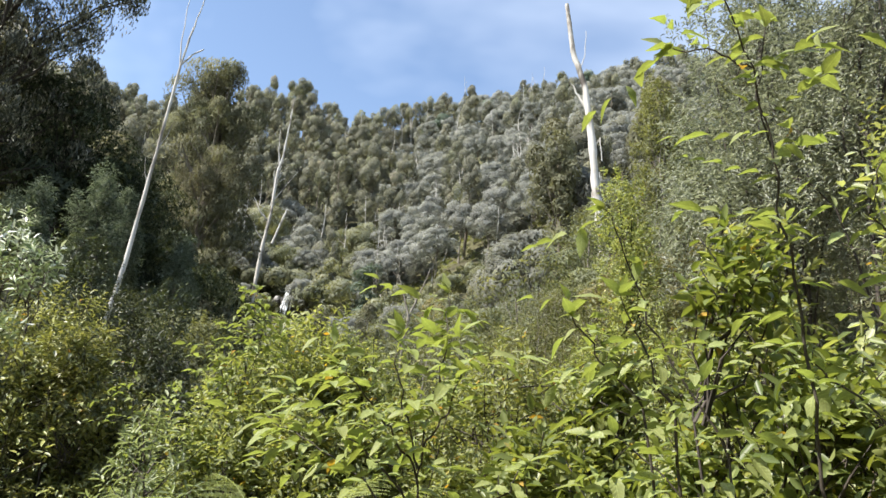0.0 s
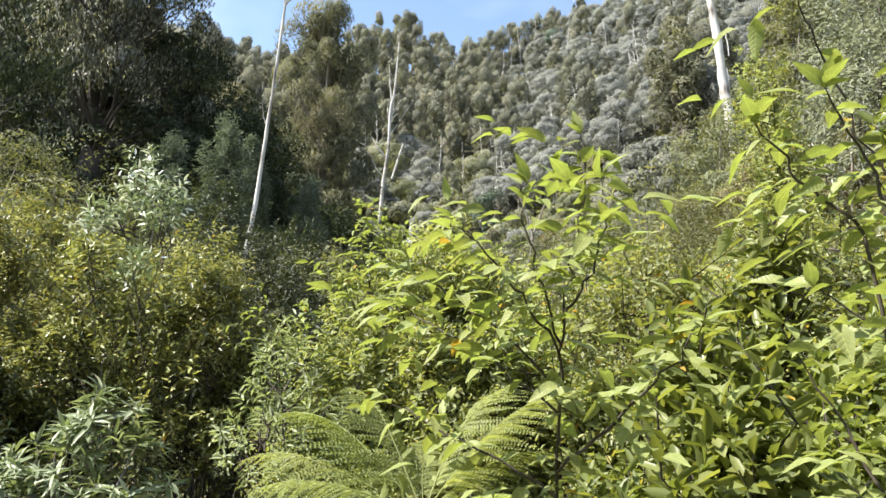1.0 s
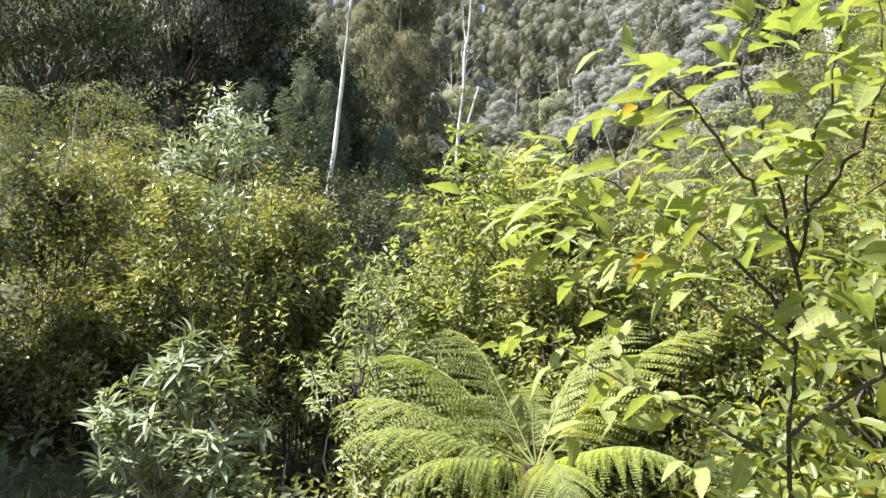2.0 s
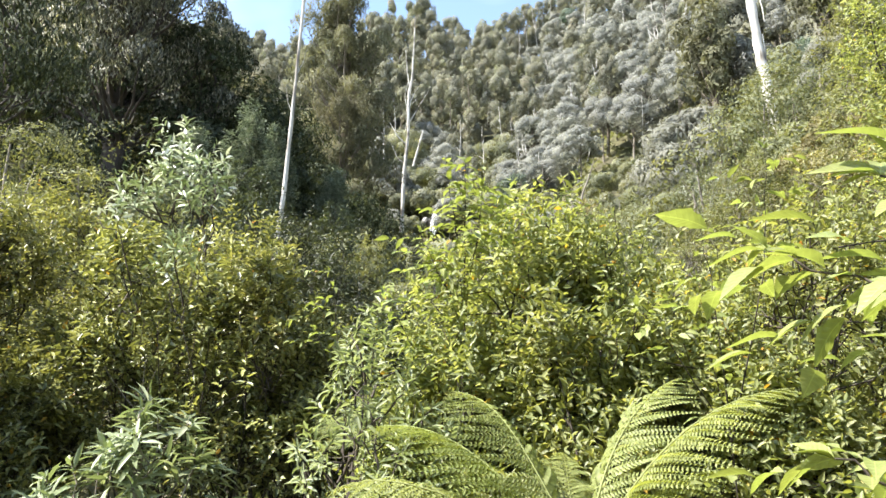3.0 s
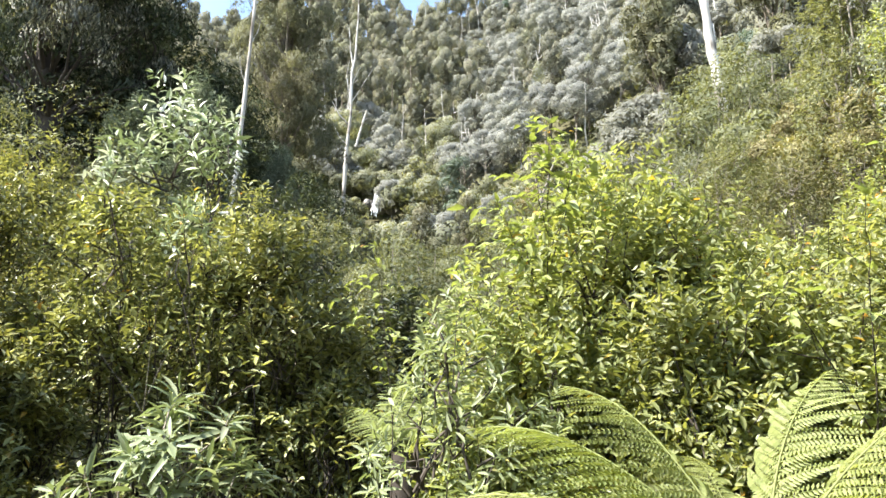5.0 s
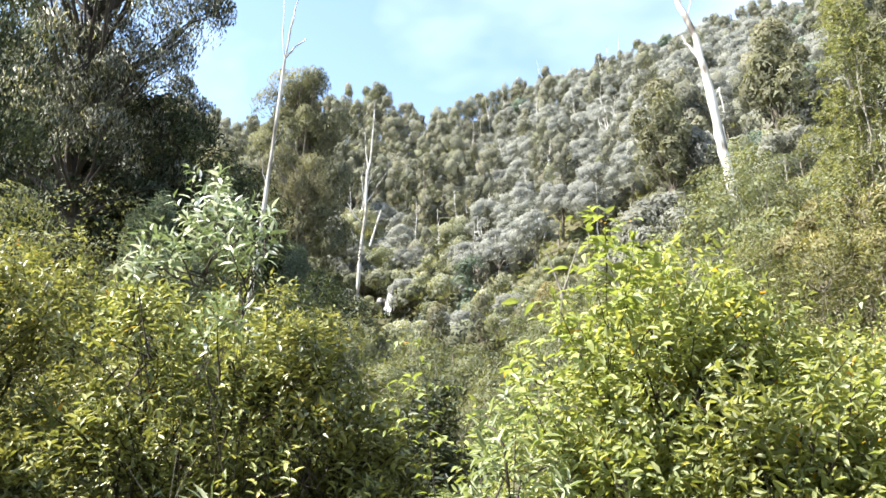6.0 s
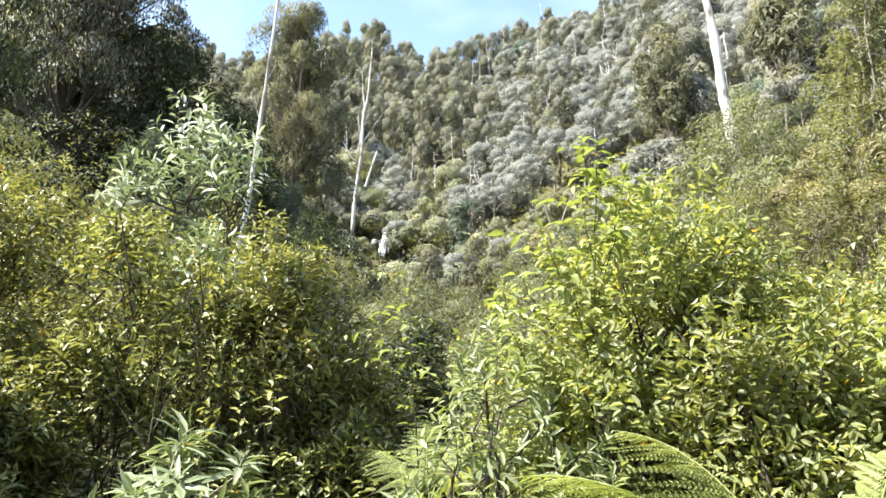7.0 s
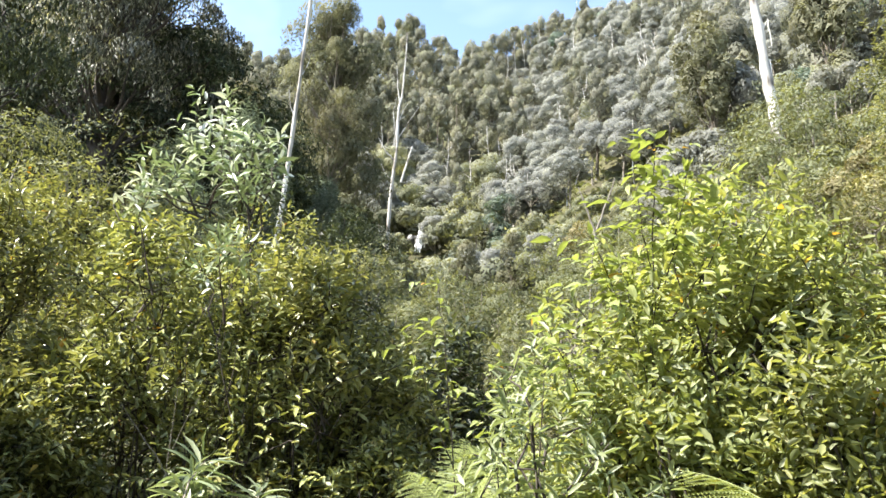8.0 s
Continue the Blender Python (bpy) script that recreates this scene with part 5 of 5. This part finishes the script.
dry_stick((-3.85, 7.75, z_at(-3.85, 7.75)), [((-3.85, 7.75, 0.0), (-3.7, 7.45, 1.62), 0.005), ((-3.75, 7.55, 1.2), (-3.95, 7.4, 1.55), 0.0035), ((-3.73, 7.5, 1.35), (-3.55, 7.4, 1.6), 0.0035)], "pale dry stick inside the shaded bush", 301)
dry_stick((-2.15, 8.6, z_at(-2.15, 8.6)), [((-2.15, 8.6, 0.0), (-2.2, 8.5, 1.15), 0.018), ((-2.18, 8.55, 0.7), (-2.05, 8.5, 1.05), 0.009)], "pale weathered stick standing in the gully", 302)
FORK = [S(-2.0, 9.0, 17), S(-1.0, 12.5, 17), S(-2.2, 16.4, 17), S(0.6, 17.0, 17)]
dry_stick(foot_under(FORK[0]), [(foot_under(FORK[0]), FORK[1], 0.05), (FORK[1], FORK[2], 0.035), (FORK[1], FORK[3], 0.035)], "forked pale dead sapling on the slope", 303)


# slim stags along the ridge and on the slope
def stags():
    r = rng(77)
    spots = [(-16.9, 102, 13), (-17.6, 98, 15), (-18.1, 105, 12), (-10.8, 150, 14), (-9.6, 146, 12), (-8.2, 140, 13), (-11.7, 160, 13), (-27.5, 95, 12), (-28.3, 102, 13),
             (-3.0, 125, 10), (0.5, 118, 9), (-8.5, 95, 8), (-1.0, 90, 7), (3.2, 100, 8), (-6.5, 76, 6), (-4.6, 84, 7), (1.8, 72, 6), (-7.4, 88, 7), (-2.2, 98, 8), (0.9, 84, 6), (4.6, 92, 8), (-5.4, 112, 9), (-9.2, 104, 8), (6.4, 104, 9), (-11.2, 96, 8), (-13.0, 92, 9), (-3.6, 72, 5), (2.6, 118, 9), (-19.4, 96, 12)]
    spots += [(-9.5 + 17.0 * r.random(), 80 + 46 * r.random(), 5.5 + 2.5 * r.random()) for _ in range(26)]
    spots += [(-13.0 + 20.0 * r.random(), 150 + 26 * r.random(), 10 + 3 * r.random()) for _ in range(14)]
    for az, d, h in spots:
        x, y, z = at_bearing(az, d)
        foot = np.array([x, y, z - 0.3])
        top = foot + np.array([*(r.normal(0, 0.09, 2) * h), h + 1.5])
        line = bend(foot, top, 6, 0.16 * h, r)
        br = []
        for k in range(4):
            a = line[2] + (line[-1] - line[2]) * (0.15 + 0.2 * k)
            out = np.array([r.normal(0, 1.0), r.normal(0, 0.5), 0.5 + 0.9 * r.random()]) * (1 - 0.15 * k)
            br.append(([a, a + out * 0.5 + np.array([0, 0, -0.15]), a + out], 0.05, 0.015))
        dead_tree(line, 0.1, 0.025, br, "slim grey dead trunk standing among the trees", int(az * 10) + 900)


stags()


# ---- the waterfall ----
def waterfall():
    r = rng(5)
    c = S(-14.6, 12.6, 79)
    ob = root("waterfall", c, "small white waterfall dropping over dark rock", "waterfall")
    lines = []
    for k in range(26):
        x = r.normal(0.05, 0.21)
        top, low_ = 0.75 + 0.6 * x + r.normal(0, 0.3), -0.9 - 0.9 * r.random() + 0.3 * abs(x)
        z = np.linspace(top, low_, 10)
        xs = x * (0.7 + 0.16 * (top - z)) - 0.06 * (top - z) + np.cumsum(r.normal(0, 0.05, 10))
        ys = -0.15 * (top - z) + np.cumsum(r.normal(0, 0.03, 10))
        ys[0] += 0.6
        lines.append((np.stack([xs, ys, z], -1), (0.025 + 0.055 * r.random()) * (0.6 + 0.7 * r.random(10))))
    for q in lines:
        part("strand", mesh("strand", *tubes([q], 7), WATER), ob)
    for k in range(6):
        bm = bmesh.new()
        bmesh.ops.create_icosphere(bm, subdivisions=2, radius=1.0)
        for q in bm.verts:
            q.co *= 0.8 + 0.35 * noise.noise(q.co * 1.3 + Vector((k * 3.1, 0, 0)))
        me = bpy.data.meshes.new("rock")
        bm.to_mesh(me)
        bm.free()
        me.materials.append(ROCK)
        o = part("rock", me, ob)
        o.matrix_basis = pose((k - 2.5) * 0.5 + r.normal(0, 0.2), 1.3 + r.random() * 0.5, -1.6 + r.random() * 2.0, r.random() * 90, 0, r.random() * 360) @ Matrix.Scale(0.5 + 0.35 * r.random(), 4)


waterfall()


# ---- low growth over the ground ----
def undergrowth():
    r = rng(88)
    n = 16000
    d = 4.5 + 12 * r.random(n) ** 1.3
    az = np.radians(-66 + 115 * r.random(n))
    x, y = HUB[0] + d * np.sin(az), HUB[1] + d * np.cos(az)
    keep = ~((np.hypot(x + 0.1, y - 2.6) < 1.6))
    x, y, d = x[keep], y[keep], d[keep]
    z = height(x, y) + r.random(len(x)) ** 2 * (0.25 + 0.012 * d)
    way = unit(np.stack([r.normal(0, 1, len(x)), r.normal(0, 1, len(x)), 0.2 + r.random(len(x))], -1))
    face = unit(r.normal(0, 0.5, (len(x), 3)) + np.array([0, 0, 1]))
    L = (0.09 + 0.006 * d) * (0.7 + 0.7 * r.random(len(x)))
    v, f = leaves(np.stack([x, y, z], -1), way, face, L, L * 0.4, r, 0, 0.2)
    n = 15000
    d = 14 + 80 * r.random(n) ** 0.9
    az = np.radians(-52 + 90 * r.random(n))
    x, y = HUB[0] + d * np.sin(az), HUB[1] + d * np.cos(az)
    z = height(x, y) + r.random(n) * 0.5
    L = (0.35 + 0.006 * d) * (0.7 + 0.7 * r.random(n))
    way = unit(np.stack([r.normal(0, 1, n), r.normal(0, 1, n), 0.3 + r.random(n)], -1))
    v2, f2 = leaves(np.stack([x, y, z], -1), way, unit(r.normal(0, 0.5, (n, 3)) + np.array([0, 0, 1])), L, L * 0.6, r, 0, 0.2)
    v, f = np.concatenate([v, v2]), np.concatenate([f, f2 + len(v)])
    tagged(new("undergrowth", mesh("undergrowth", v, f, OLIVE)), "low leafy undergrowth covering the forest floor", "undergrowth", "", "stuff")


undergrowth()


def forest_floor():
    """Fallen leaves and thin grass on the open ground round the path."""
    r = rng(99)
    n = 17000
    d, az = 11 * np.sqrt(r.random(n)), r.random(n) * 6.283
    x, y = HUB[0] + d * np.sin(az), HUB[1] + d * np.cos(az)
    z = height(x, y) + 0.004 + 0.02 * r.random(n)
    L = 0.04 + 0.06 * r.random(n)
    way = unit(np.stack([r.normal(0, 1, n), r.normal(0, 1, n), r.normal(0, 0.25, n)], -1))
    v, f = leaves(np.stack([x, y, z], -1), way, unit(r.normal(0, 0.3, (n, 3)) + np.array([0, 0, 1])), L, L * 0.42, r, 0, 0.1)
    tagged(new("leaf_litter", mesh("leaf_litter", v, f, LITTER)), "brown fallen leaves scattered over the forest floor", "leaf litter", "", "stuff")
    tufts = 1300
    d, az = 11 * np.sqrt(r.random(tufts)), r.random(tufts) * 6.283
    k = np.repeat(np.arange(tufts), 14)
    n = len(k)
    x = HUB[0] + (d * np.sin(az))[k] + r.normal(0, 0.05, n)
    y = HUB[1] + (d * np.cos(az))[k] + r.normal(0, 0.05, n)
    way = unit(np.stack([r.normal(0, 0.45, n), r.normal(0, 0.45, n), np.ones(n)], -1))
    L = (0.08 + 0.16 * r.random(tufts))[k] * (0.6 + 0.6 * r.random(n))
    v, f = leaves(np.stack([x, y, height(x, y) - 0.01], -1), way, unit(r.normal(0, 1, (n, 3)) * np.array([1, 1, 0.2])), L, 0.007 + 0.0 * L, r, 0, 0.25)
    tagged(new("grass", mesh("grass", v, f, GRASS)), "thin green and straw-coloured grass on the open ground", "grass", "", "stuff")


forest_floor()
